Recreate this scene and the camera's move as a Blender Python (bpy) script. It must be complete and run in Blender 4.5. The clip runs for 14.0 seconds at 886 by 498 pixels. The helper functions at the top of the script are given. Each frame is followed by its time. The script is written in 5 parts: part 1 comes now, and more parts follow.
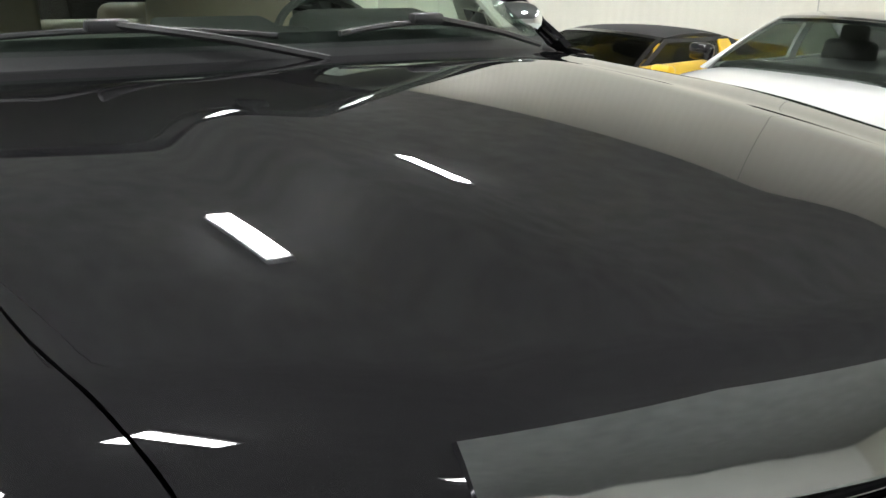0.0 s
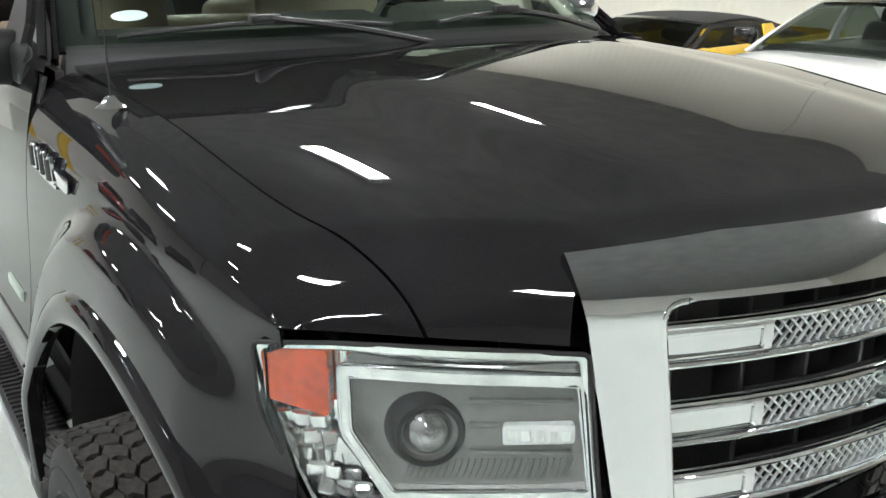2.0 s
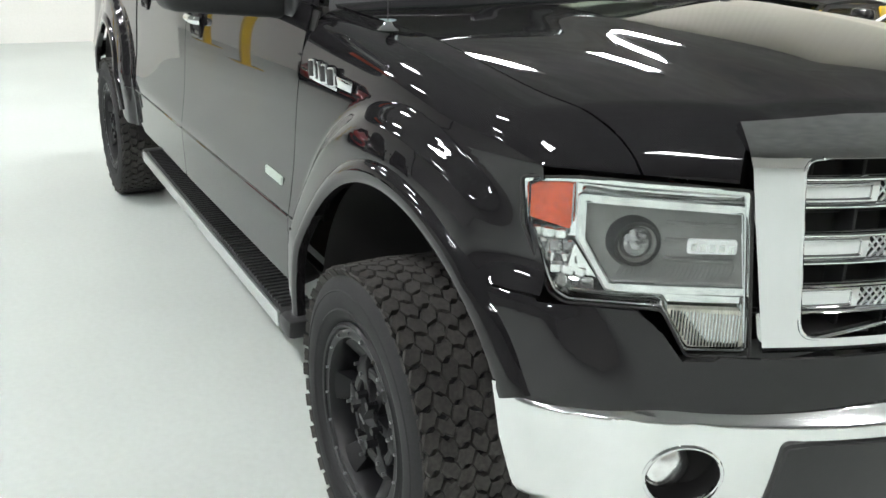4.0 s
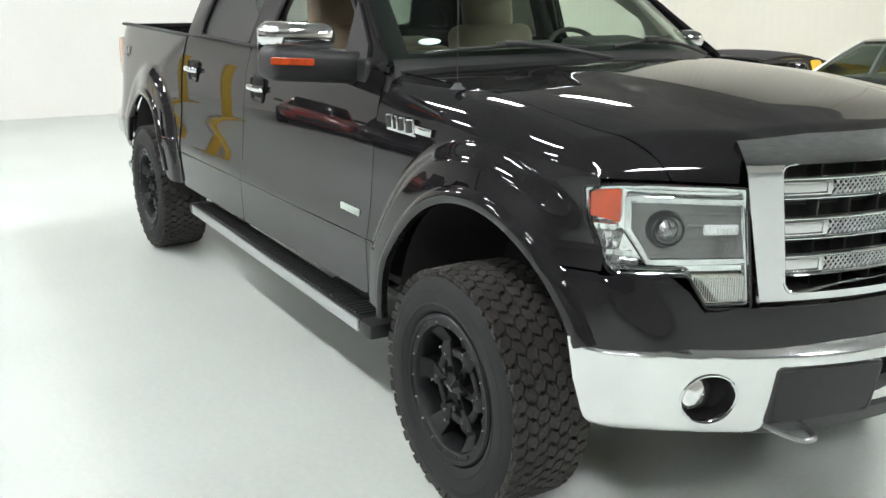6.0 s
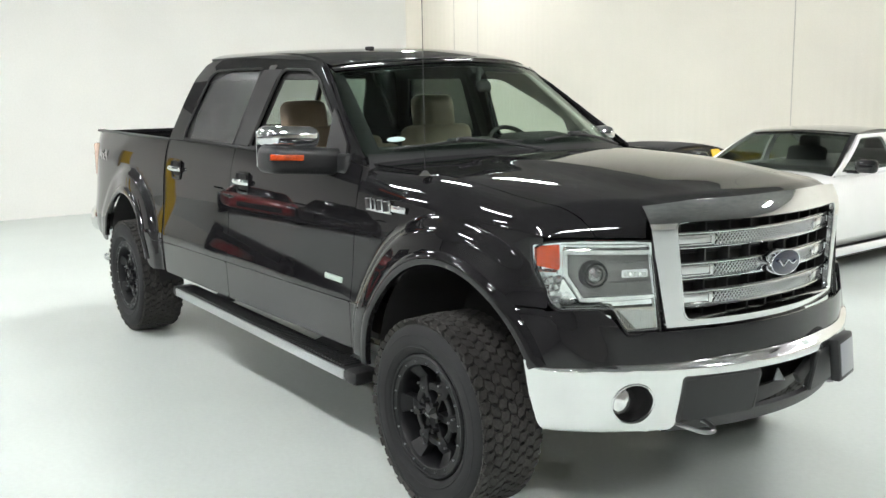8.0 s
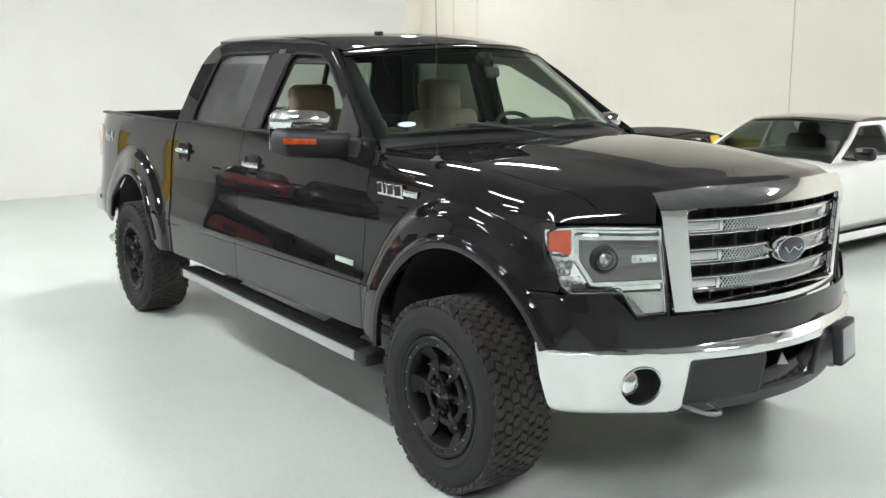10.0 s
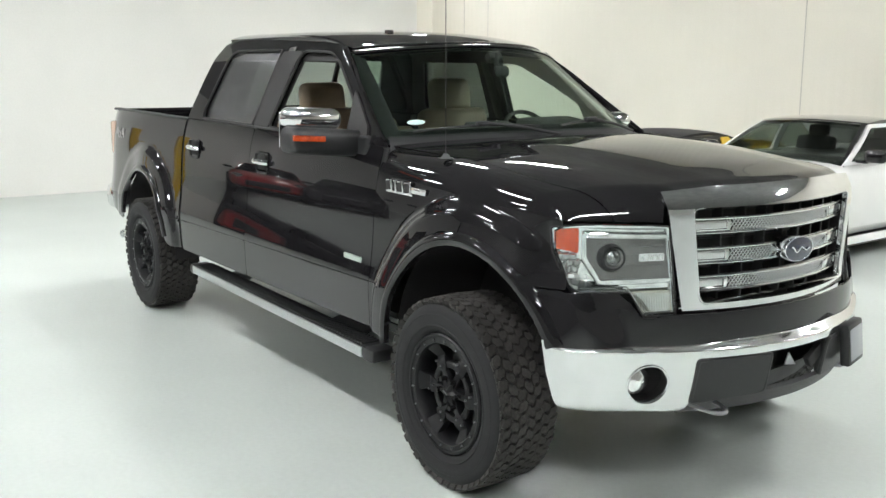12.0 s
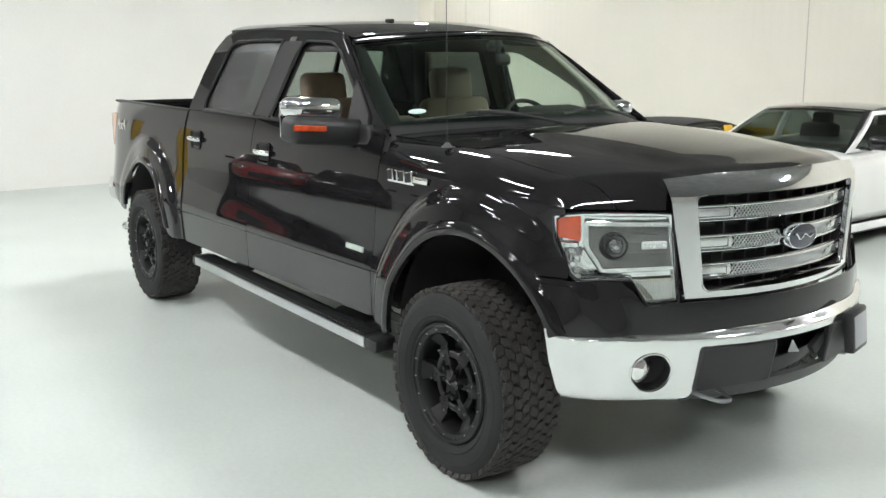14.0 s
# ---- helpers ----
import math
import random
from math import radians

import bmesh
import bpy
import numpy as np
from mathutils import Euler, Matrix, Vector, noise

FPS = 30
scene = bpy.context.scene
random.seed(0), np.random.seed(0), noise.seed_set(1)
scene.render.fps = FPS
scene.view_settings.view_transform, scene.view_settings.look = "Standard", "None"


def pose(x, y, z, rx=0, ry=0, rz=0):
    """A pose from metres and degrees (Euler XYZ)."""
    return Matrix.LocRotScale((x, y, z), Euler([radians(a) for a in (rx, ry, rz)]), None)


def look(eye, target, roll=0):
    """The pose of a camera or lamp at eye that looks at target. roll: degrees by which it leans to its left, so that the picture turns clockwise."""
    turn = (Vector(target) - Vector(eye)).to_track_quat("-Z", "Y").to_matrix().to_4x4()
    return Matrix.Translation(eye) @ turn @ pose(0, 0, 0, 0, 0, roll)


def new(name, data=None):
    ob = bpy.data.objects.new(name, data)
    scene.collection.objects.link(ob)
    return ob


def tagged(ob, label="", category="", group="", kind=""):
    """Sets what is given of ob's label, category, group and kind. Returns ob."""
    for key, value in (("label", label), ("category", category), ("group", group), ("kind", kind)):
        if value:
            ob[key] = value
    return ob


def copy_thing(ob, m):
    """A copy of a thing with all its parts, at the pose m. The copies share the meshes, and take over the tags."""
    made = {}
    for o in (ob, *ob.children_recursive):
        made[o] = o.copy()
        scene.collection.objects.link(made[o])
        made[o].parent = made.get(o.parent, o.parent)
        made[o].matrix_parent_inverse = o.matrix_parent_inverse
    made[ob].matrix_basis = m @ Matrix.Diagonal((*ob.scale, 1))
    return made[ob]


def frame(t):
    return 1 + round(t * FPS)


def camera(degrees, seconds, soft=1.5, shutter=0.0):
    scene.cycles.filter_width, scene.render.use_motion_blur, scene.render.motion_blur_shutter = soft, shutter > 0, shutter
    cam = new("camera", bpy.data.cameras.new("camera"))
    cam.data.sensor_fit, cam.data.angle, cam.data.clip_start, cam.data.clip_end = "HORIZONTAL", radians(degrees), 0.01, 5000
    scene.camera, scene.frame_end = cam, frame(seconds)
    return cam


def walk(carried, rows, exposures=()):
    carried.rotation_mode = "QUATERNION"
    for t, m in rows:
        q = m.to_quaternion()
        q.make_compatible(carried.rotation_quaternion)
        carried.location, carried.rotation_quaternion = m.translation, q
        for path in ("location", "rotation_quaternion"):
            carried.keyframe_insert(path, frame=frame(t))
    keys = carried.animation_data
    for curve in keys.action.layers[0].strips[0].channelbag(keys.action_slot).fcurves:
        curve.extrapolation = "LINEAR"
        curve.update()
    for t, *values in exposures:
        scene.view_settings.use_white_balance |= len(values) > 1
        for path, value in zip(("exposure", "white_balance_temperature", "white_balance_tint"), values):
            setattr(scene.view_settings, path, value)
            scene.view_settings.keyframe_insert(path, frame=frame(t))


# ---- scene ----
cam = camera(50.0, 14.0)
# the truck stands a little nose down: its own level frame is turned onto the floor
RAKE = pose(0, 0, -0.023, 0, 0.85, 0)
PATH = [
    (0, (1.228, -0.973, 1.717), (-0.305, 0.157, 1.106), 1.9),
    (0.5, (1.288, -1.005, 1.718), (-0.225, 0.151, 1.107), 2.5),
    (1, (1.391, -1.043, 1.719), (-0.161, 0.04, 1.07), 2.5),
    (1.5, (1.491, -1.206, 1.745), (-0.069, -0.142, 1.086), 3.4),
    (2, (1.603, -1.346, 1.756), (0.019, -0.301, 1.124), 0.7),
    (2.5, (1.729, -1.423, 1.771), (0.142, -0.365, 1.17), 0.9),
    (3, (1.889, -1.506, 1.756), (0.273, -0.486, 1.167), 1.9),
    (3.5, (1.994, -1.704, 1.764), (0.338, -0.754, 1.168), 2.8),
    (4, (2.061, -1.921, 1.742), (0.398, -1.041, 1.064), 2.1),
    (4.2, (2.042, -1.969, 1.74), (0.369, -1.115, 1.053), 1.6),
    (6.3, (2.674, -2.787, 1.818), (1.032, -1.766, 1.306), 0.3),
    (6.5, (2.747, -2.905, 1.83), (1.109, -1.865, 1.346), 0.0),
    (7, (2.905, -3.077, 1.847), (1.295, -1.971, 1.417), -1.0),
    (7.5, (3.082, -3.144, 1.843), (1.484, -2.006, 1.455), -0.7),
    (8, (3.152, -3.212, 1.845), (1.548, -2.071, 1.493), -0.4),
    (8.5, (3.156, -3.296, 1.854), (1.557, -2.152, 1.488), -0.7),
    (11, (3.171, -3.316, 1.862), (1.58, -2.171, 1.465), 0.7),
    (11.5, (3.176, -3.318, 1.85), (1.579, -2.18, 1.461), 0.7),
    (12, (3.18, -3.318, 1.851), (1.577, -2.186, 1.465), 0.5),
    (12.5, (3.175, -3.308, 1.85), (1.568, -2.183, 1.461), 0.2),
    (13, (3.172, -3.31, 1.838), (1.565, -2.185, 1.449), 0.3),
    (13.5, (3.17, -3.309, 1.846), (1.565, -2.183, 1.447), 0.4),
    (14, (3.174, -3.306, 1.842), (1.57, -2.182, 1.437), 0.1),
]
walk(cam, [(t, RAKE @ look(eye, target, roll)) for t, eye, target, roll in PATH], [(0.0, 0.10), (4.2, 0.15), (6.3, 0.15), (8.6, 0.08), (11.0, 0.0), (14.0, 0.0)])

# ---- light ----
world = bpy.data.worlds.new("world")
scene.world = world
world.use_nodes = True
world.node_tree.nodes["Background"].inputs[0].default_value = (0.9, 0.95, 1.0, 1)
world.node_tree.nodes["Background"].inputs[1].default_value = 0.05


# ---- materials ----
def material(name, colour, rough=0.5, metal=0.0, grain=0.0, grain_size=60.0, stain=0.0, stain_size=2.5, bump=0.0, coat=0.0, **extra):
    """A principled surface whose colour and gloss vary at two sizes, with a fine relief."""
    m = bpy.data.materials.new(name)
    m.use_nodes = True
    nodes, links = m.node_tree.nodes, m.node_tree.links
    b = nodes["Principled BSDF"]
    b.inputs["Metallic"].default_value = metal
    b.inputs["Roughness"].default_value = rough
    b.inputs["Coat Weight"].default_value = coat
    b.inputs["Coat Roughness"].default_value = 0.02
    for key, value in extra.items():
        b.inputs[key.replace("_", " ")].default_value = value
    where = nodes.new("ShaderNodeTexCoord")
    fine, broad = nodes.new("ShaderNodeTexNoise"), nodes.new("ShaderNodeTexNoise")
    fine.inputs["Scale"].default_value, broad.inputs["Scale"].default_value = grain_size, stain_size
    fine.inputs["Detail"].default_value, broad.inputs["Detail"].default_value = 3, 5
    for n in (fine, broad):
        links.new(where.outputs["Object"], n.inputs["Vector"])
    last = None
    for n, amount in ((fine, grain), (broad, stain)):
        if not amount:
            continue
        ramp = nodes.new("ShaderNodeMapRange")
        ramp.inputs["From Min"].default_value, ramp.inputs["From Max"].default_value = 0.3, 0.7
        ramp.inputs["To Min"].default_value, ramp.inputs["To Max"].default_value = 1 - amount, 1 + amount
        links.new(n.outputs["Fac"], ramp.inputs["Value"])
        mix = nodes.new("ShaderNodeMix")
        mix.data_type, mix.blend_type = "RGBA", "MULTIPLY"
        mix.inputs["Factor"].default_value = 1
        mix.inputs[6].default_value = (*colour, 1)
        if last:
            links.new(last, mix.inputs[6])
        links.new(ramp.outputs["Result"], mix.inputs[7])
        last = mix.outputs[2]
    if last:
        links.new(last, b.inputs["Base Color"])
        gloss = nodes.new("ShaderNodeMapRange")
        gloss.inputs["To Min"].default_value, gloss.inputs["To Max"].default_value = max(0, rough * (1 - stain)), min(1, rough * (1 + stain))
        links.new(broad.outputs["Fac"], gloss.inputs["Value"])
        links.new(gloss.outputs["Result"], b.inputs["Roughness"])
    else:
        b.inputs["Base Color"].default_value = (*colour, 1)
    if bump:
        relief = nodes.new("ShaderNodeBump")
        relief.inputs["Strength"].default_value, relief.inputs["Distance"].default_value = bump, 0.002
        links.new(fine.outputs["Fac"], relief.inputs["Height"])
        links.new(relief.outputs["Normal"], b.inputs["Normal"])
    return m


def glass(name, colour, rough=0.0, gloss=0.5, sheen=0.02):
    """Thin window glass: mostly clear with a mirror sheen."""
    m = bpy.data.materials.new(name)
    m.use_nodes = True
    nodes, links = m.node_tree.nodes, m.node_tree.links
    nodes.remove(nodes["Principled BSDF"])
    see, shine, mix = nodes.new("ShaderNodeBsdfTransparent"), nodes.new("ShaderNodeBsdfGlossy"), nodes.new("ShaderNodeMixShader")
    see.inputs["Color"].default_value = (*colour, 1)
    shine.inputs["Roughness"].default_value = rough
    slant = nodes.new("ShaderNodeLayerWeight")
    slant.inputs["Blend"].default_value = 0.5
    power, scale = nodes.new("ShaderNodeMath"), nodes.new("ShaderNodeMath")
    power.operation, scale.operation = "POWER", "MULTIPLY_ADD"
    power.inputs[1].default_value = 5.0
    scale.inputs[1].default_value, scale.inputs[2].default_value = gloss, sheen
    links.new(slant.outputs["Facing"], power.inputs[0])
    links.new(power.outputs[0], scale.inputs[0])
    links.new(scale.outputs[0], mix.inputs["Fac"])
    links.new(see.outputs[0], mix.inputs[1])
    links.new(shine.outputs[0], mix.inputs[2])
    links.new(mix.outputs[0], nodes["Material Output"].inputs["Surface"])
    return m


def glow(name, colour, strength):
    m = bpy.data.materials.new(name)
    m.use_nodes = True
    b = m.node_tree.nodes["Principled BSDF"]
    b.inputs["Base Color"].default_value = (0.8, 0.8, 0.8, 1)
    b.inputs["Emission Color"].default_value = (*colour, 1)
    b.inputs["Emission Strength"].default_value = strength
    return m


PAINT = material("black_car_paint", (0.0115, 0.0108, 0.0120), 0.35, coat=1.0, stain=0.2, stain_size=3, grain=0.1, grain_size=900, Specular_IOR_Level=0.0)
CHROME = material("chrome", (0.78, 0.79, 0.80), 0.06, 1.0, stain=0.03, stain_size=4)
BRIGHT = material("bright_chrome", (0.82, 0.83, 0.83), 0.13, 1.0, stain=0.05, stain_size=6)
ALU = material("brushed_aluminium", (0.62, 0.63, 0.64), 0.32, 1.0, grain=0.08, grain_size=200)
PLASTIC = material("black_plastic", (0.020, 0.020, 0.021), 0.45, grain=0.25, grain_size=400, stain=0.15, bump=0.15)
DARK = material("dark_cavity", (0.016, 0.015, 0.015), 0.7, stain=0.3)
UNDER = material("underbody_black", (0.02, 0.02, 0.02), 0.6, stain=0.4, stain_size=5)
RUBBER = material("tyre_rubber", (0.009, 0.009, 0.010), 0.78, grain=0.25, grain_size=150, stain=0.25, stain_size=6, bump=0.2)
TREAD = material("tread_rubber", (0.030, 0.0275, 0.025), 0.75, grain=0.35, grain_size=90, stain=0.35, stain_size=8, bump=0.3)
RIM = material("matte_black_rim", (0.007, 0.007, 0.008), 0.42, grain=0.15, grain_size=300, stain=0.15, Specular_IOR_Level=0.28)
STUD = material("dull_steel", (0.35, 0.35, 0.36), 0.35, 1.0)
AMBER = material("amber_lens", (0.52, 0.062, 0.012), 0.22, coat=1.0, grain=0.25, grain_size=90, stain=0.25, stain_size=14, bump=0.3)
SATIN = material("bright_silver_coating", (0.90, 0.91, 0.90), 0.13, 0.85, grain=0.06, grain_size=80, stain=0.10, stain_size=22, bump=0.06)
REFLECTOR = material("headlamp_reflector", (0.95, 0.95, 0.95), 0.16, 1.0, grain=0.06, grain_size=60, stain=0.1, stain_size=25, bump=0.12)
BEZEL = material("headlamp_bezel", (0.22, 0.22, 0.215), 0.35, 0.4, grain=0.1)
LENS = glass("clear_lens", (0.97, 0.98, 0.98))
PANE = glass("tinted_window", (0.77, 0.855, 0.80), sheen=0.035)
CARGLASS = glass("dark_car_window", (0.30, 0.33, 0.32), gloss=0.15)
CLEARGLASS = glass("clear_car_window", (0.56, 0.60, 0.57), gloss=0.10)
SCREEN_EDGE = material("baked_glass_border", (0.008, 0.008, 0.008), 0.4, grain=0.1)
BACKGLASS = glass("rear_window_tint", (0.56, 0.60, 0.57), sheen=0.03)
PRIVACY = glass("privacy_window", (0.36, 0.37, 0.36), rough=0.3, gloss=0.55, sheen=0.07)
RIBBED = material("ribbed_lens", (0.62, 0.60, 0.52), 0.15, 0.5, grain=0.2, grain_size=70, bump=0.2)
LEATHER = material("tan_leather", (0.30, 0.235, 0.165), 0.5, grain=0.12, grain_size=160, stain=0.15, bump=0.2)
TRIM = material("grey_interior_trim", (0.06, 0.058, 0.055), 0.6, grain=0.2, grain_size=200, bump=0.2)
LINER = material("headliner_cloth", (0.20, 0.18, 0.15), 0.9, grain=0.1, grain_size=300)
PALE_LINER = material("pale_pillar_trim", (0.66, 0.64, 0.57), 0.8, grain=0.1, grain_size=300)
BLUE = material("emblem_blue", (0.006, 0.014, 0.05), 0.2, coat=1.0)
LIGHTMARK = material("pale_marking", (0.72, 0.74, 0.74), 0.5)
DECAL = material("grey_decal", (0.46, 0.44, 0.43), 0.5, grain=0.1)
LAMP_CHROME = material("lamp_chrome", (0.90, 0.91, 0.90), 0.08, 1.0, grain=0.05, grain_size=28, stain=0.08, stain_size=30, bump=0.30)
PALEPLATE = material("pale_green_plate", (0.52, 0.60, 0.54), 0.35, 0.3, stain=0.1)
STICKER = material("pale_sticker", (0.62, 0.80, 0.78), 0.5, stain=0.1)
# cream instead of red: a washed-out reflection put into the lens colour
TAIL = material("tail_lamp_lens", (0.70, 0.52, 0.42), 0.2, coat=1.0)
PLATE = material("grey_blank_plate", (0.30, 0.31, 0.34), 0.3, coat=0.5, stain=0.1)
WHITE = material("white_car_paint", (0.88, 0.88, 0.87), 0.3, coat=1.0, stain=0.02)
YELLOW = material("yellow_car_paint", (0.80, 0.50, 0.01), 0.3, coat=1.0, stain=0.03)
RED = material("red_car_paint", (0.42, 0.008, 0.008), 0.3, coat=1.0, stain=0.05)
ROOFBLACK = material("black_glass_roof", (0.012, 0.012, 0.013), 0.12, coat=1.0, stain=0.1)
CLOTH = material("black_soft_top", (0.02, 0.02, 0.021), 0.8, grain=0.2, grain_size=300)


def floor_material():
    m = material("pale_epoxy_floor", (0.57, 0.61, 0.58), 0.36, grain=0.03, grain_size=35, stain=0.06, stain_size=0.7, bump=0.03)
    return m


def wall_material(name, colour, ribs):
    m = material(name, colour, 0.7, grain=0.02, grain_size=40, stain=0.035, stain_size=0.6)
    if ribs:
        nodes, links = m.node_tree.nodes, m.node_tree.links
        where, wave, relief = nodes.new("ShaderNodeTexCoord"), nodes.new("ShaderNodeTexWave"), nodes.new("ShaderNodeBump")
        wave.wave_type, wave.bands_direction = "BANDS", "X"
        wave.inputs["Scale"].default_value, wave.inputs["Distortion"].default_value = 1.9, 0.3
        relief.inputs["Strength"].default_value, relief.inputs["Distance"].default_value = 0.35, 0.01
        links.new(where.outputs["Object"], wave.inputs["Vector"])
        links.new(wave.outputs["Fac"], relief.inputs["Height"])
        links.new(relief.outputs["Normal"], nodes["Principled BSDF"].inputs["Normal"])
    return m


FLOOR = floor_material()
WALL = wall_material("white_wall_paint", (0.83, 0.82, 0.785), False)
PANEL = wall_material("cream_wall_panel", (0.765, 0.735, 0.655), True)
CEIL = material("grey_steel_deck", (0.20, 0.20, 0.20), 0.8, stain=0.2)
HOUSING = material("white_lamp_housing", (0.7, 0.7, 0.7), 0.5)
SEAM = material("panel_joint", (0.50, 0.48, 0.44), 0.7)
LAMP = glow("fluorescent_tube", (0.98, 1.0, 1.0), 159.0)


# ---- building blocks ----
def hermite(pts):
    """A smooth curve through (t, value...) rows; straight on past its ends."""
    a = np.array(pts, float)
    t, v = a[:, 0], a[:, 1:]
    slope = np.gradient(v, t, axis=0)

    def at(x):
        i = min(max(0, int(np.searchsorted(t, x, side="right")) - 1), len(t) - 2)
        if x < t[0] or x > t[-1]:
            k = 0 if x < t[0] else -1
            r = v[k] + (x - t[k]) * slope[k]
            return r if len(r) > 1 else float(r[0])
        h = t[i + 1] - t[i]
        s = (x - t[i]) / h
        r = (2 * s**3 - 3 * s**2 + 1) * v[i] + (s**3 - 2 * s**2 + s) * h * slope[i] + (-2 * s**3 + 3 * s**2) * v[i + 1] + (s**3 - s**2) * h * slope[i + 1]
        return r if len(r) > 1 else float(r[0])

    return at


def spline(pts):
    """A natural cubic spline through (t, value...) rows, with even curvature; straight on past its ends."""
    a = np.array(pts, float)
    t, v = a[:, 0], a[:, 1:]
    n, h = len(t), np.diff(t)
    m, q = np.eye(n), np.zeros_like(v)
    for i in range(1, n - 1):
        m[i, i - 1 : i + 2] = h[i - 1], 2 * (h[i - 1] + h[i]), h[i]
        q[i] = 6 * ((v[i + 1] - v[i]) / h[i] - (v[i] - v[i - 1]) / h[i - 1])
    bend = np.linalg.solve(m, q)

    def at(x):
        i = min(max(0, int(np.searchsorted(t, x, side="right")) - 1), n - 2)
        c = min(max(x, t[0]), t[-1])
        p, r = (t[i + 1] - c) / h[i], (c - t[i]) / h[i]
        y = p * v[i] + r * v[i + 1] + ((p**3 - p) * bend[i] + (r**3 - r) * bend[i + 1]) * h[i] ** 2 / 6
        if c != x:
            y = y + (x - c) * ((v[i + 1] - v[i]) / h[i] + ((1 - 3 * p**2) * bend[i] + (3 * r**2 - 1) * bend[i + 1]) * h[i] / 6)
        return y if len(y) > 1 else float(y[0])

    return at


def along(pts, curve=hermite):
    """A plan curve by its arc length: (curve, length)."""
    a = np.array(pts, float)
    s = np.r_[0, np.cumsum(np.linalg.norm(np.diff(a, axis=0), axis=1))]
    return curve(np.c_[s, a]), float(s[-1])


def ease(t):
    t = min(max(t, 0.0), 1.0)
    return t * t * t * (10 + t * (6 * t - 15))


def arc(cx, cy, r, a, b, n=14, ry=None):
    return [(cx + r * math.cos(radians(a + (b - a) * i / n)), cy + (ry or r) * math.sin(radians(a + (b - a) * i / n))) for i in range(n + 1)]


def rounded(pts, r, n=4):
    """The outline with its corners rounded."""
    out = []
    for i, p in enumerate(pts):
        p, a, b = Vector(p), Vector(pts[i - 1]), Vector(pts[(i + 1) % len(pts)])
        da, db = a - p, b - p
        k = min(r, da.length * 0.45, db.length * 0.45)
        s, e = p + da.normalized() * k, p + db.normalized() * k
        for j in range(n + 1):
            t = j / n
            q = s * (1 - t) ** 2 + p * 2 * t * (1 - t) + e * t**2
            out.append((q.x, q.y))
    return out


def link(name, mesh, mat, parent=None, label=""):
    mesh.materials.append(mat)
    ob = new(name, mesh)
    if parent:
        ob.parent = parent
    if label:
        ob["label"] = label
    return ob


def part(name, bm, mat, parent=None, label="", smooth=True):
    """A bmesh as one mesh object under its thing."""
    bmesh.ops.recalc_face_normals(bm, faces=bm.faces[:])
    for f in bm.faces:
        f.smooth = smooth
    mesh = bpy.data.meshes.new(name)
    bm.to_mesh(mesh)
    bm.free()
    if smooth:
        mesh.set_sharp_from_angle(angle=radians(38))
    return link(name, mesh, mat, parent, label)


def sheet(name, outline, place, mat, parent=None, label="", step=0.05, thick=0.006, holes=(), out=None):
    """A curved panel: a flat outline with holes, cut into small cells, laid on the surface place(u, v) and given thickness.
    out: a point that the outer side faces away from."""
    bm = bmesh.new()
    edges = []
    for loop in (outline, *holes):
        vs = [bm.verts.new((u, v, 0)) for u, v in loop]
        edges += [bm.edges.new((vs[i - 1], vs[i])) for i in range(len(vs))]
    bmesh.ops.triangle_fill(bm, use_beauty=True, use_dissolve=False, edges=edges)
    for axis in (0, 1):
        lo, hi = min(v.co[axis] for v in bm.verts), max(v.co[axis] for v in bm.verts)
        n = max(1, math.ceil((hi - lo) / step))
        normal = (1, 0, 0) if axis == 0 else (0, 1, 0)
        for i in range(1, n):
            c = lo + (hi - lo) * i / n
            bmesh.ops.bisect_plane(bm, geom=bm.verts[:] + bm.edges[:] + bm.faces[:], dist=1e-6, plane_co=(c * normal[0], c * normal[1], 0), plane_no=normal)
    bm.verts.index_update()
    uv = [(v.co.x, v.co.y) for v in bm.verts]
    faces = [[v.index for v in f.verts] for f in bm.faces]
    rims = [[v.index for v in e.verts] for e in bm.edges if len(e.link_faces) == 1]
    bm.free()
    h = 0.002
    pts, normals = [], []
    for u, v in uv:
        p = np.array(place(u, v), float)
        a = np.array(place(u + h, v), float) - np.array(place(u - h, v), float)
        b = np.array(place(u, v + h), float) - np.array(place(u, v - h), float)
        n = np.cross(a, b)
        n = n / (np.linalg.norm(n) or 1)
        pts.append(p)
        normals.append(n)
    middle = np.mean(pts, axis=0)
    if np.dot(np.mean(normals, axis=0), middle - np.array(out if out is not None else (middle[0], 0, middle[2] - 0.4))) < 0:
        normals = [-n for n in normals]
    count = len(pts)
    back = [p - n * thick for p, n in zip(pts, normals)]
    allfaces, tags = [], []
    for f in faces:
        a, b, c = (pts[f[0]], pts[f[1]], pts[f[2]])
        if np.dot(np.cross(b - a, c - a), normals[f[0]]) < 0:
            f = f[::-1]
        allfaces += [f, [i + count for i in f[::-1]]]
        tags += [1, -1]
    for i, j in rims:
        allfaces.append([i + 2 * count, j + 2 * count, j + 3 * count, i + 3 * count])
        tags.append(0)
    mesh = bpy.data.meshes.new(name)
    mesh.from_pydata([tuple(p) for p in pts + back + pts + back], [], allfaces)
    mesh.update()
    loops = []
    for f, tag in zip(mesh.polygons, tags):
        f.use_smooth = True
        for vi in f.vertices:
            loops.append(tuple(normals[vi]) if tag == 1 else tuple(-normals[vi - count]) if tag == -1 else tuple(f.normal))
    mesh.normals_split_custom_set(loops)
    return link(name, mesh, mat, parent, label)


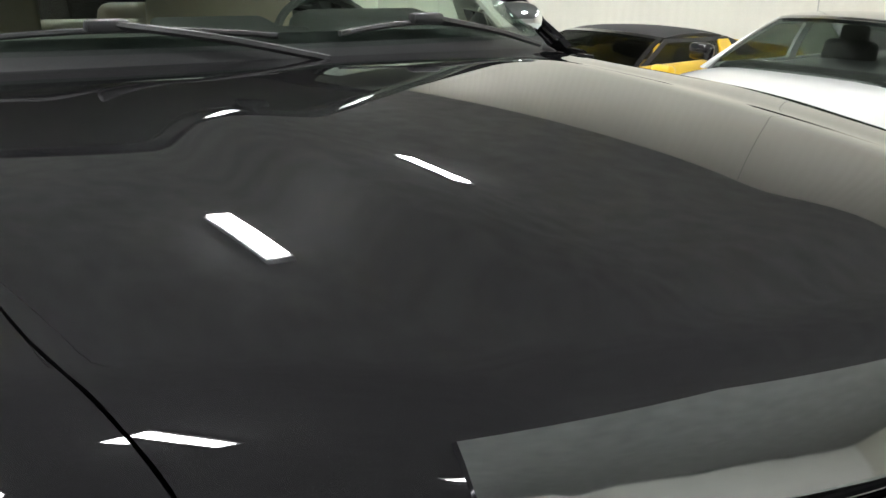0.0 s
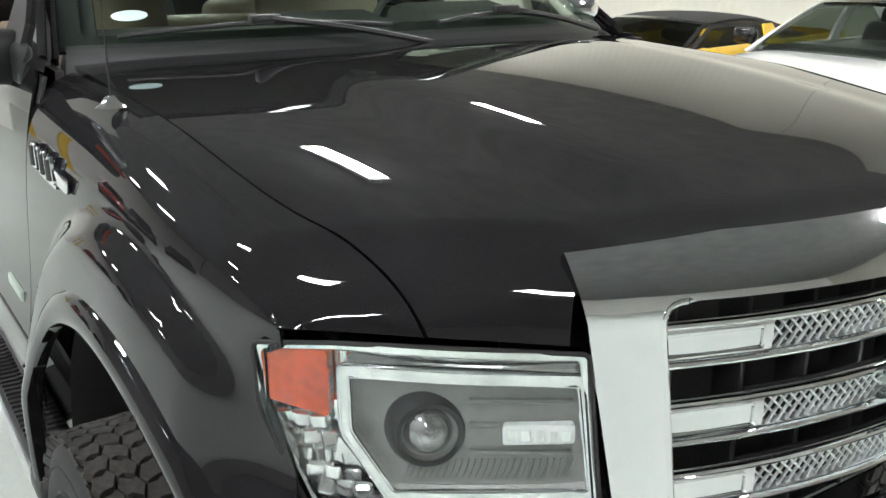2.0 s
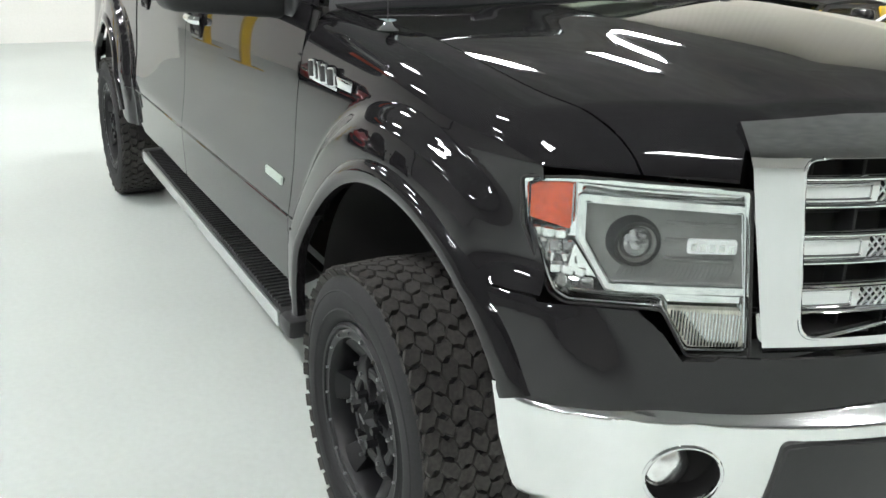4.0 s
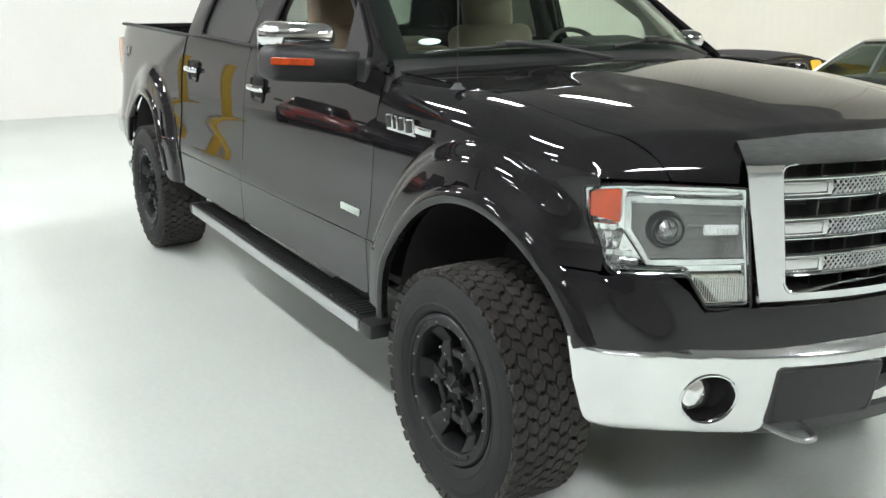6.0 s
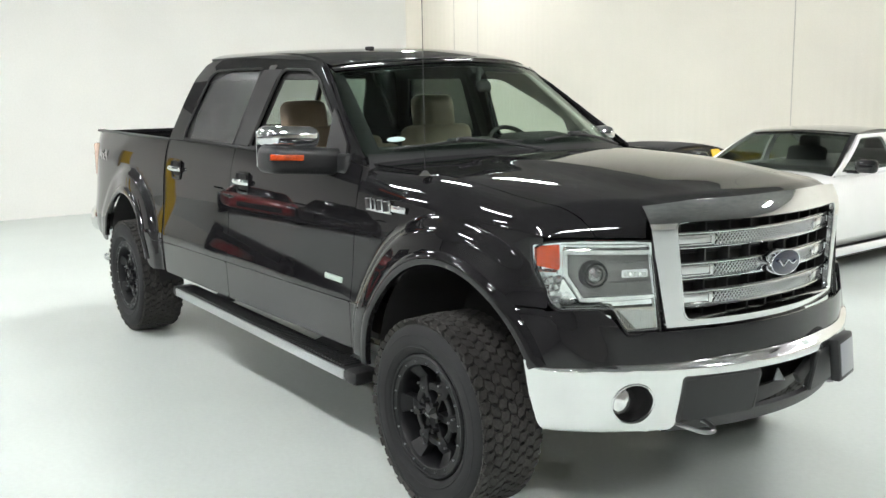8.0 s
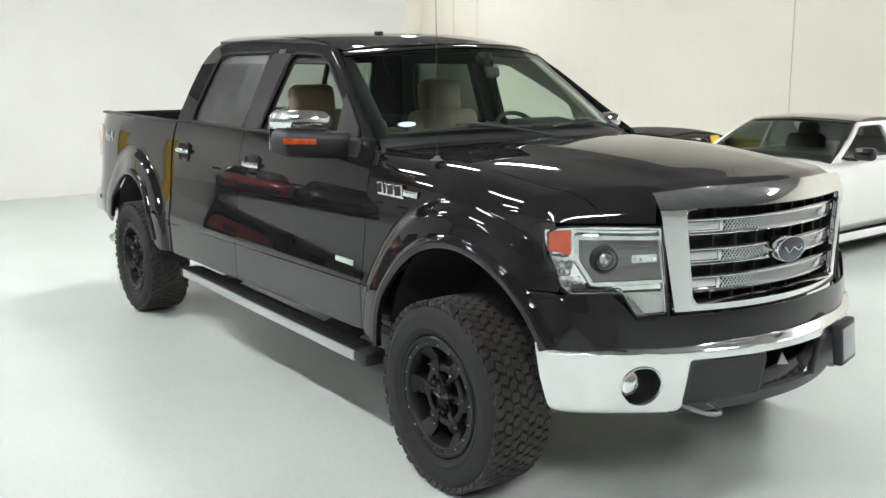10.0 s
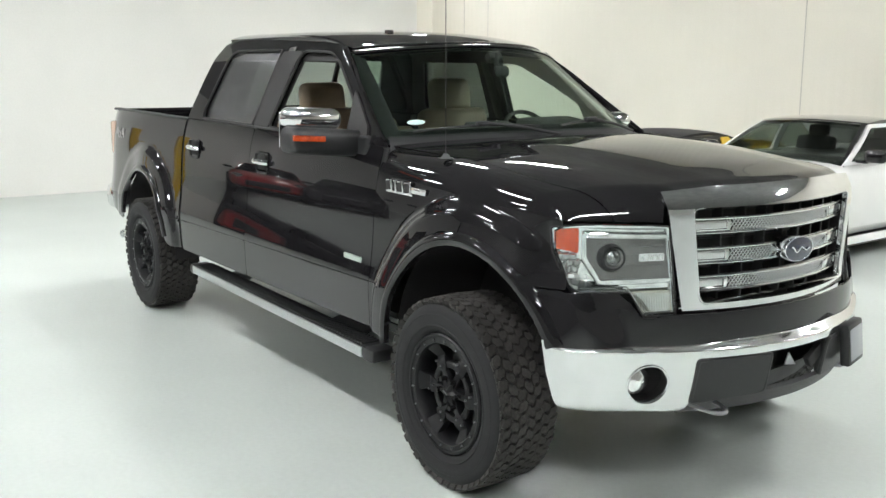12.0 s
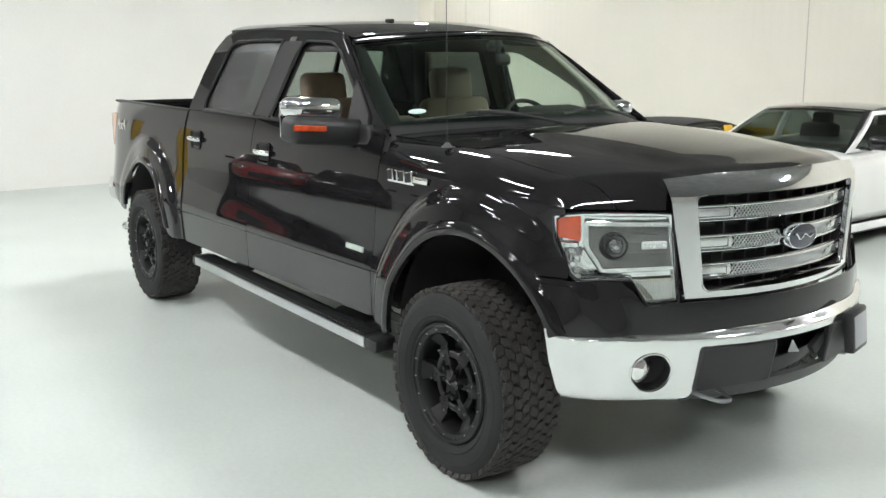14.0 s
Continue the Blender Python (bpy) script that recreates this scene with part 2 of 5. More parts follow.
def box(bm, size, at=(0, 0, 0), bevel=0.0, turn=(0, 0, 0), seg=2):
    made = bmesh.ops.create_cube(bm, size=1, matrix=pose(*at, *turn) @ Matrix.Diagonal((*size, 1)))
    if bevel:
        es = list({e for v in made["verts"] for e in v.link_edges})
        bmesh.ops.bevel(bm, geom=es, offset=bevel, segments=seg, affect="EDGES", profile=0.5)


def cyl(bm, r, depth, at=(0, 0, 0), axis="z", seg=24, r2=None, bevel=0.0):
    turn = {"z": (0, 0, 0), "x": (0, 90, 0), "y": (90, 0, 0)}[axis] if isinstance(axis, str) else axis
    made = bmesh.ops.create_cone(bm, cap_ends=True, segments=seg, radius1=r, radius2=r if r2 is None else r2, depth=depth, matrix=pose(*at, *turn))
    if bevel:
        es = [e for e in {e for v in made["verts"] for e in v.link_edges} if any(len(f.verts) > 4 for f in e.link_faces)]
        bmesh.ops.bevel(bm, geom=es, offset=bevel, segments=2, affect="EDGES", profile=0.5)


def lathe(bm, profile, seg=48, axis="y", at=(0, 0, 0), close=False):
    """Turns (radius, depth) rows about an axis."""
    rings = []
    for i in range(seg):
        a = 2 * math.pi * i / seg
        ring = []
        for r, d in profile:
            x, z = r * math.cos(a), r * math.sin(a)
            p = {"y": (x, d, z), "z": (x, z, d), "x": (d, x, z)}[axis]
            ring.append(bm.verts.new(Vector(p) + Vector(at)))
        rings.append(ring)
    n = len(profile)
    for i in range(seg):
        a, b = rings[i], rings[(i + 1) % seg]
        for j in range(n if close else n - 1):
            k = (j + 1) % n
            bm.faces.new((a[j], a[k], b[k], b[j]))


def tube(bm, pts, r, seg=8, steps=6):
    """A round bar along a smooth line through the points; with one step, straight from point to point."""
    f, n = along(pts)
    line = [Vector(p) for p in pts] if steps == 1 else [Vector(f(n * i / (steps * (len(pts) - 1)))) for i in range(steps * (len(pts) - 1) + 1)]
    rings, side = [], None
    for i, p in enumerate(line):
        d = (line[min(i + 1, len(line) - 1)] - line[max(i - 1, 0)]).normalized()
        side = (side - d * side.dot(d)).normalized() if side else d.orthogonal().normalized()
        up = d.cross(side)
        rings.append([bm.verts.new(p + (side * math.cos(2 * math.pi * k / seg) + up * math.sin(2 * math.pi * k / seg)) * r) for k in range(seg)])
    for a, b in zip(rings, rings[1:]):
        for k in range(seg):
            bm.faces.new((a[k], a[(k + 1) % seg], b[(k + 1) % seg], b[k]))
    bm.faces.new(rings[0][::-1])
    bm.faces.new(rings[-1])


def thing(name, label, category, group="", at=None):
    ob = new(name)
    if at is not None:
        ob.matrix_basis = at
    return tagged(ob, label, category, group)


# ---- the hall ----
XB, XF, YL, YR, HIGH = -11.8, 17.0, 9.4, -19.0, 5.6
FARWALL = wall_material("grey_wall_paint", (0.46, 0.455, 0.45), False)


def slab(name, size, at, mat, label, category):
    bm = bmesh.new()
    box(bm, size, at)
    return tagged(part(name, bm, mat, None, "", False), label, category, "", "structure")


slab("floor", (42, 32, 0.2), (-1.5, -5, -0.1), FLOOR, "pale grey-green glossy epoxy concrete floor", "floor")
slab("wall_west", (0.2, 9.85, HIGH), (XB - 0.1, 1.725, HIGH / 2), WALL, "plain white painted wall at the back of the hall", "wall")
slab("wall_bay", (9.2, 0.2, HIGH), (XB - 4.8, -3.1, HIGH / 2), WALL, "plain white painted wall beside the parking bay", "wall")
slab("wall_far_west", (0.2, 16.2, HIGH), (XB - 9.3, -11.1, HIGH / 2), WALL, "plain white painted wall behind the parked cars", "wall")
slab("wall_return", (0.2, 3.7, HIGH), (XB - 3.6, 7.7, HIGH / 2), PANEL, "cream wall closing the corner of the hall", "wall")
slab("wall_north", (33.2, 0.2, HIGH), (0.9, YL + 0.1, HIGH / 2), PANEL, "cream metal panel wall with faint upright ribs", "wall")
slab("wall_south", (38, 0.2, HIGH), (-1.5, YR - 0.1, HIGH / 2), FARWALL, "plain grey painted wall", "wall")
slab("wall_east", (0.2, 29, HIGH), (XF + 0.1, -5, HIGH / 2), WALL, "plain white painted wall", "wall")
slab("ceiling", (42, 32, 0.2), (-1.5, -5, HIGH + 0.1), CEIL, "grey high steel deck ceiling", "ceiling")
for i, x in enumerate((-14.05, -13.2, -5.52, 1.2, 6.0)):
    bm = bmesh.new()
    box(bm, (0.014, 0.006, HIGH - 0.1), (x, YL - 0.004, HIGH / 2))
    tagged(part("trim_%d" % (i + 1), bm, SEAM, None, "", False), "thin upright joint between wall panels", "trim", "", "structure")

fixture = thing("ceiling_light", "white fluorescent ceiling light fitting", "light", "lights under the ceiling")
bm = bmesh.new()
box(bm, (1.3, 0.36, 0.09), (0, 0, 0.06), 0.015)
part("housing", bm, HOUSING, fixture)
bm = bmesh.new()
box(bm, (1.22, 0.28, 0.03), (0, 0, 0.0), 0.008)
part("diffuser", bm, LAMP, fixture, "glowing white diffuser")
fixture.location = (-9.0, -14.5, HIGH - 0.14)
spots = [(x, -9.0) for x in (-17.0, -13.0, -6.0, 0.0, 6.0)] + [(x, -4.2) for x in (-8.0, -3.5, 1.0, 5.0)] + [(-5.4, 1.6), (-6.4, 4.6), (2.9, 2.2), (-12.6, 7.0), (0.6, 7.6), (4.8, 6.4)]
for x, y in spots:
    copy_thing(fixture, pose(x, y, HIGH - 0.14))

# ---- the pickup truck: front axle at x = 0, nose towards +x ----
truck = thing("pickup_truck", "glossy black four-door pickup truck on large off-road tyres", "pickup truck", at=RAKE)

side_w = spline([(0.76, 1.0285), (0.80, 1.0209), (0.84, 1.0141), (0.88, 1.0081), (0.92, 1.0029), (0.96, 0.9985), (1.0, 0.995), (1.05, 0.9915), (1.10, 0.9883), (1.15, 0.9845), (1.2, 0.980), (1.25, 0.974), (1.30, 0.9665), (1.36, 0.9545), (1.45, 0.9275)])
nose_in = spline([(-1, 0), (-0.6, 0), (-0.3, 0), (0.0, 0.002), (0.3, 0.024), (0.5, 0.075), (0.6, 0.130), (0.7, 0.205), (0.8, 0.31)])
tail_in = spline([(-5.3, 0.10), (-5.1, 0.055), (-4.95, 0.022), (-4.7, 0.002), (-4.4, 0.0), (-4.0, 0.0)])
roll = spline([(1.0, 0.995, 1.0), (1.1, 0.9883, 1.1), (1.2, 0.980, 1.2), (1.28, 0.970, 1.279), (1.36, 0.953, 1.352), (1.42, 0.929, 1.400), (1.47, 0.898, 1.430), (1.55, 0.832, 1.455)])
ARCHES = ((0.06, 0.565, 0.54), (-4.07, 0.475, 0.545))


def door_w(z):
    """Half width of the doors: hollow above a long crease, tucked under below it."""
    t = 0.79 - z
    return side_w(z) - 0.24 * 0.5 * (t + math.sqrt(t * t + 0.00025)) - 0.5 * max(0.0, 0.58 - z) ** 2


# the closed hood's surface, which the fenders run into
hood_x = spline([(-0.9, -0.01), (-0.5, 0), (0.0, 0.012), (0.4, 0.040), (0.7, 0.074), (0.95, 0.104)])


def lamp_line(y):
    """The plan line over the head lamps where hood and fenders end."""
    return 0.512 + (0.923 - abs(y)) * 0.858


def hood_top(x, y):
    a = abs(y)
    z = 1.492 - hood_x(x) - 0.040 * (a / 0.84) ** 2 - (0.012 + 0.035 * ease((x + 0.2) / 0.8)) * (a / 0.84) ** 6
    return z + 0.014 * (1 - ease((a - 0.30 - 0.08 * (0.5 - x)) / 0.24)) * ease((x + 0.6) / 0.4) * (1 - 0.7 * ease((x - 0.55) / 0.3))


def front_edge(x, y, z):
    """Rolls the surface down to the top of the head lamp."""
    q = min(max(0.96 * (1 - (lamp_line(y) - x) * 0.759 / 0.11), 0.0), 0.985)
    return z - (z - 1.266) * (1 - math.sqrt(1 - q * q)) / 0.72 if z > 1.266 else z


def bulge(x, z):
    """How far the panels swell round the wheel openings."""
    most, fade = 0.0, 1 - ease((x - 0.36) / 0.17) * ease((z - 0.96) / 0.12)
    for cx, cz, r in ARCHES:
        d = math.hypot(x - cx, max(z, cz) - cz)
        full = 1.0 if cx > -1 else 0.25 + 0.75 * ease((x - cx + 0.45) / 0.6)
        most = max(most, full * (0.033 * (1 - ease((d - r - 0.125) / 0.095)) + 0.016 * (1 - ease((d - r) / 0.22))))
    return most * fade


def on_side(s):
    def place(x, v):
        z = v
        w = door_w(z)
        if x > -0.70:
            nose = nose_in(x)
            if v > 1.0:
                w, z = roll(v)
            t = ease((v - 1.08) / 0.47)
            w -= nose * (1 - 0.52 * t)
            z += (hood_top(x, 0.832 - 0.48 * nose) - 1.455) * t
            z = front_edge(x, w, z) if v > 1.2 and x > 0.3 else z
        elif x < -4.0:
            w -= tail_in(x)
        return (x, s * (w + bulge(x, v)), z)

    return place


def green_w(z):
    return 0.935 - (z - 1.45) * 0.34 - ease((z - 1.80) / 0.25) * 0.045


def cab_w(x, z):
    return green_w(z) - 0.065 * ease((x + 3.0) / 1.7) * max(0.0, (z - 1.45) / 0.5)


def on_cab(s, deep=0.0):
    return lambda x, z: (x, s * (cab_w(x, z) - deep), z)


def front_arch(a, b, n=18):
    return arc(*ARCHES[0][:2], ARCHES[0][2], a, b, n)


def lamp_x(v):
    """Where the fender's line v meets the lamp line."""
    lo, hi = 0.40, 0.80
    for _ in range(30):
        m = (lo + hi) / 2
        lo, hi = (m, hi) if m < lamp_line(on_side(1)(m, v)[1]) else (lo, m)
    return lo


G = 0.0025


def writing(name, words, size, at, parent, label):
    """Flat raised lettering as a mesh."""
    curve = bpy.data.curves.new(name, "FONT")
    curve.body, curve.size, curve.extrude, curve.space_character = words, size, 0.0015, 1.1
    shaped = bpy.data.objects.new(name, curve)
    mesh = bpy.data.meshes.new_from_object(shaped)
    bpy.data.objects.remove(shaped)
    mesh.transform(at)
    mesh.materials.clear()
    return link(name, mesh, DECAL, parent, label)


def emblem_bar(y):
    bm = bmesh.new()
    box(bm, (0.115, 0.010, 0.030), (-0.328, y, 1.282), 0.004)
    box(bm, (0.22, 0.006, 0.010), (-0.49, y, 1.258), 0.002)
    return bm


for s, side in ((-1, "right"), (1, "left")):
    # lower panels
    fender = [(-0.70 + G, 0.575), (-0.50, 0.575)] + front_arch(179, 54, 26) + [(0.43, 1.004), (0.574, 1.004), (0.566, 1.03), (0.512, 1.155), (0.510, 1.240)] + [(lamp_x(v), v) for v in np.linspace(1.262, 1.548, 14)] + [(0.5, 1.548), (0.3, 1.548), (-0.3, 1.548), (-0.70 + G, 1.53)]
    sheet("front_fender", fender, on_side(s), PAINT, truck, step=0.014)
    sheet("front_door", rounded([(-0.70 - G, 0.575), (-0.70 - G, 1.45), (-2.18 + G, 1.45), (-2.18 + G, 0.55)], 0.03), on_side(s), PAINT, truck, step=0.035)
    sheet("rear_door", rounded([(-2.18 - G, 0.55), (-2.18 - G, 1.45), (-3.285 + G, 1.45), (-3.285 + G, 0.535)], 0.03), on_side(s), PAINT, truck, step=0.035)
    bed = [(-3.318, 0.54), (-3.318, 1.440), (-5.09, 1.440), (-5.11, 1.30), (-5.10, 0.73), (-5.00, 0.64), (-4.64, 0.575)] + arc(*ARCHES[1][:2], ARCHES[1][2], 168, 14, 22) + [(-3.50, 0.56), (-3.45, 0.54)]
    sheet("bed_side", bed, on_side(s), PAINT, truck, step=0.035)
    for x0 in (-0.70, -2.18, -3.302):
        sheet("door_gap", [(x0 - 0.03, 0.64), (x0 + 0.03, 0.64), (x0 + 0.03, 1.44), (x0 - 0.03, 1.44)], lambda x, v, s=s: (x, s * (door_w(v) + bulge(x, v) - 0.012), v), DARK, truck, step=0.06)
    # the fine raised line low along the doors
    for x0, x1 in ((-0.565, -0.695), (-0.708, -2.172), (-2.190, -3.276), (-3.325, -3.44)):
        bm = bmesh.new()
        tube(bm, [on_side(s)(x, 0.806 + (x + 0.56) * 0.0225) for x in np.linspace(x0, x1, max(3, int((x0 - x1) / 0.08)))], 0.0042, 8, 1)
        part("body_line", bm, PAINT, truck)
    # the lips round the wheel openings
    for cx, cz, r, a, b in ((*ARCHES[0], 181, 23), (*ARCHES[1], 164, 12)):

        def lip(t, w, cx=cx, cz=cz, r=r, a=a, b=b, s=s):
            ang = radians(a + (b - a) * t)
            rr = r - 0.004 + max(0.0, w) * 0.064
            x, z = cx + rr * math.cos(ang), cz + rr * math.sin(ang)
            y = abs(on_side(s)(x, min(z, 1.4))[1])
            turned = 0.018 * ease(-w / 0.5) if w < 0 else 0
            return (x, s * (y + 0.016 * math.sin(math.pi * min(1, max(0, w + 0.25) / 1.25)) - turned - 0.006 * ease((w - 0.8) / 0.2)), z)

        sheet("fender_flare", [(0, -0.5), (1, -0.5), (1, 1), (0, 1)], lip, PAINT, truck, step=0.028, out=(cx, s * 0.5, cz), thick=0.004)
    # the upper cab side with its two window openings
    cab = [(-3.283, 1.455), (-3.268, 1.52), (-3.19, 1.70), (-3.10, 1.86), (-3.04, 1.945), (-2.95, 1.975), (-2.7, 1.990), (-2.36, 1.996), (-1.75, 1.982), (-1.55, 1.950), (-1.42, 1.900), (-1.08, 1.682)] + ([(-0.86, 1.552), (-0.72, 1.482), (-0.69, 1.455)] if s < 0 else [(-0.89, 1.542), (-0.80, 1.480), (-0.775, 1.455)])
    rear_win = rounded([(-3.01, 1.468), (-3.015, 1.54), (-2.85, 1.875), (-2.79, 1.908), (-2.165, 1.915), (-2.21, 1.468)], 0.03)
    front_win = rounded([(-1.985, 1.468), (-1.915, 1.908), (-1.60, 1.900), (-1.44, 1.845), (-1.09, 1.628), (-0.93, 1.52), (-0.89, 1.468)], 0.04)
    sheet("cab_side", cab, on_cab(s), PAINT, truck, step=0.06, holes=(rear_win, front_win), thick=0.02)
    bm = bmesh.new()
    tube(bm, [(x, s * (cab_w(x, z) - 0.010), z - 0.010) for x, z in cab[4:-1]], 0.012, 8, 5)
    part("roof_gutter", bm, PAINT, truck)
    lining = [(x - (0.06 if x > -1.6 else 0), z - (0.02 if z > 1.9 else 0)) for x, z in cab]
    sheet("cab_lining", lining, on_cab(s, 0.032), DARK, truck, "dark cloth lining", step=0.12, holes=([(x, min(z, 1.85)) for x, z in rear_win], [(x, min(z, 1.85)) for x, z in front_win]), thick=0.012)
    sheet("pillar_cover", rounded([(-2.000, 1.472), (-1.932, 1.908), (-2.150, 1.908), (-2.196, 1.472)], 0.01), on_cab(s, -0.004), DARK, truck, "matte black cover between the door windows", step=0.05, thick=0.004)
    for win in (rear_win, front_win):
        bm = bmesh.new()
        ring = win + win[:1]
        tube(bm, [(x, s * (cab_w(x, z) + 0.001), z) for x, z in ring], 0.008, 6, 1)
        part("window_gasket", bm, DARK, truck, "black rubber window gasket")
    inner = on_cab(s, 0.014)
    sheet("rear_side_window", rear_win, inner, PRIVACY, truck, step=0.12, thick=0.004).visible_shadow = False
    quarter = [(-0.845, 1.465), (-0.89, 1.54), (-1.06, 1.655), (-1.14, 1.705), (-1.06, 1.465)]
    sheet("mirror_sail", quarter, on_cab(s, -0.014), DARK, truck, step=0.03, thick=0.03)
    bm = bmesh.new()
    tube(bm, [(x, s * (green_w(1.462) + 0.003), 1.461) for x in (-0.86, -1.3, -1.99, -2.4, -3.0)], 0.009, 6, 3)
    part("belt_moulding", bm, DARK, truck)
    # handles
    for x in (-1.985, -3.065):
        y = s * (door_w(1.262) + 0.001)
        bm = bmesh.new()
        box(bm, (0.150, 0.012, 0.112), (x, y, 1.262), 0.02)
        cup = part("handle_cup", bm, DARK, truck)
        bm = bmesh.new()
        tube(bm, [(x - 0.085, y + s * 0.004, 1.268), (x - 0.060, y + s * 0.026, 1.270), (x, y + s * 0.032, 1.270), (x + 0.060, y + s * 0.026, 1.270), (x + 0.085, y + s * 0.004, 1.268)], 0.018, 10, 4)
        part("door_handle", bm, CHROME, truck, "chrome door handle")
        bm = bmesh.new()
        frame_line = rounded([(x - 0.080, 1.202), (x + 0.080, 1.202), (x + 0.080, 1.322), (x - 0.080, 1.322)], 0.03)
        tube(bm, [(p, s * (door_w(q) + 0.003), q) for p, q in frame_line + frame_line[:1]], 0.005, 8, 1)
        part("handle_rim", bm, PAINT, cup)
    # plates on door and fender
    bm = bmesh.new()
    box(bm, (0.170, 0.012, 0.028), (-0.872, s * (door_w(0.892) + 0.001), 0.892), 0.004, (0, 0, 0))
    part("door_plate", bm, PALEPLATE, truck, "pale bright plate low on the door")
    y = s * 0.976
    plain = part("fender_emblem", emblem_bar(y), CHROME, truck, "chrome emblem of plain dark-faced blocks")
    for x, w in ((-0.578, 0.050), (-0.527, 0.022), (-0.480, 0.048), (-0.420, 0.054)):
        bm = bmesh.new()
        box(bm, (w, 0.014, 0.058), (x, y - s * 0.002, 1.286), 0.006, (0, -8, 0))
        block = part("emblem_block", bm, CHROME, plain)
        bm = bmesh.new()
        box(bm, (w - 0.014, 0.006, 0.044), (x, y + s * 0.0045, 1.286), 0.002, (0, -8, 0))
        part("block_face", bm, DARK, block, "dark face")
    decal = writing("bed_decal", "4x4", 0.125, pose(-4.83 if s < 0 else -4.58, s * 0.9765, 1.222, 90, 0, 0 if s < 0 else 180), truck, "faint grey 4x4 decal on the bed side")
    # tail lamp and bed rail
    bm = bmesh.new()
    box(bm, (0.09, 0.06, 0.28), (-5.075, s * 0.915, 1.20), 0.02)
    part("tail_lamp", bm, TAIL, truck, "tail lamp, its lens coloured pale for a washed-out reflection")
    bm = bmesh.new()
    box(bm, (1.71, 0.060, 0.018), (-4.19, s * 0.893, 1.442), 0.008)
    part("bed_rail", bm, PLASTIC, truck)
    sheet("bed_wall", [(-3.32, 0.95), (-3.32, 1.43), (-5.07, 1.43), (-5.07, 0.95)], lambda x, z, s=s: (x, s * 0.88, z), UNDER, truck, step=0.5, thick=0.01)
    # wheel housings
    for cx, cz, r in ARCHES:
        bm = bmesh.new()
        rows = []
        for i in range(25):
            a = radians((24 if cx > 0 else -6) + (181 if cx > 0 else 194) * i / 24)
            rows.append([bm.verts.new((cx + (r + 0.012) * math.cos(a), s * y, cz + (r + 0.012) * math.sin(a))) for y in (0.985 - 1.5 * nose_in(cx + r * math.cos(a)), 0.75, 0.52)])
        for a, b in zip(rows, rows[1:]):
            for j in range(2):
                bm.faces.new((a[j], a[j + 1], b[j + 1], b[j]))
        bm.faces.new([r_[2] for r_ in rows])
        part("wheel_housing", bm, DARK, truck)
    # side step
    step = bmesh.new()
    box(step, (2.36, 0.132, 0.055), (-1.78, s * 0.991, 0.452), 0.014)
    board = part("side_step", step, PLASTIC, truck, "black ridged side step with a silver edge")
    bm = bmesh.new()
    box(bm, (2.27, 0.012, 0.052), (-1.84, s * 1.056, 0.450), 0.003)
    part("edge_strip", bm, ALU, board, "silver edge strip")
    for x in (-0.655, -2.985):
        bm = bmesh.new()
        box(bm, (0.11, 0.142, 0.070), (x, s * 0.990, 0.447), 0.022)
        part("end_cap", bm, PLASTIC, board)
    bm = bmesh.new()
    for i in range(74):
        box(bm, (0.014, 0.105, 0.010), (-0.74 - i * 0.030, s * 0.988, 0.4835))
    part("tread_ribs", bm, PLASTIC, board, "", False)["kind"] = "stuff"
    for x, w in ((-1.12, 0.34), (-2.56, 0.22)):
        bm = bmesh.new()
        box(bm, (w, 0.22, 0.022), (x, s * 0.84, 0.476), 0.006, (s * -16, 0, 0))
        box(bm, (w * 0.5, 0.16, 0.03), (x, s * 0.66, 0.585), 0.008, (s * -35, 0, 0))
        part("step_bracket", bm, UNDER, board)
    # sill under the doors
    sheet("rocker_panel", [(-0.58, 0), (-3.45, 0), (-3.45, 0.20), (-0.58, 0.20)], lambda x, t, s=s: (x, s * (0.915 - 0.4 * t), 0.59 - 0.42 * t + 0.012 * (x + 0.58)), UNDER, truck, step=0.2, out=(-1.9, 0, 0.9))
    # mirror: standing out on the right, drawn in and folded back on the left
    mirror_at = pose(0, 0, 0) if s < 0 else pose(-0.735, 0.965, -0.06) @ pose(0, 0, 0, 0, 0, 80) @ pose(0.80, -0.93, 0)

    def mirror_part(name, boxes, mat, parent, lab=""):
        bm = bmesh.new()
        reach = 1.0 if s < 0 else 0.60
        for size, at, bevel, turn in boxes:
            size, at = (size[0], size[1] * reach, size[2]), (at[0], 0.93 + (at[1] - 0.93) * reach, at[2])
            box(bm, size, (at[0], s * at[1], at[2]), bevel, (turn[0] * s, turn[1], turn[2] * s), 4)
        bmesh.ops.transform(bm, matrix=mirror_at, verts=bm.verts[:])
        return part(name, bm, mat, parent, lab)

    mirror = mirror_part("door_mirror", [((0.15, 0.50, 0.132), (-0.975, 1.080, 1.463), 0.042, (5, 0, -8))], PLASTIC, truck, "black tow mirror with chrome cap")
    mirror_part("mirror_cap", [((0.165, 0.290, 0.105), (-0.985, 1.170, 1.578), 0.046, (3, 0, -8))], CHROME, mirror, "chrome mirror cap")
    mirror_part("turn_signal", [((0.012, 0.186, 0.028), (-0.872, 1.235, 1.490), 0.004, (4, 0, -8))], AMBER, mirror, "orange turn signal")
    mirror_part("mirror_arm", [((0.20, 0.06, 0.11), (-0.93, 0.915, 1.44), 0.025, (0, 0, 0))], PLASTIC, mirror)
    mirror_part("mirror_glass", [((0.006, 0.28, 0.17), (-1.066, 1.17, 1.525), 0.002, (0, 0 if s < 0 else -22, -8))], CHROME, mirror)


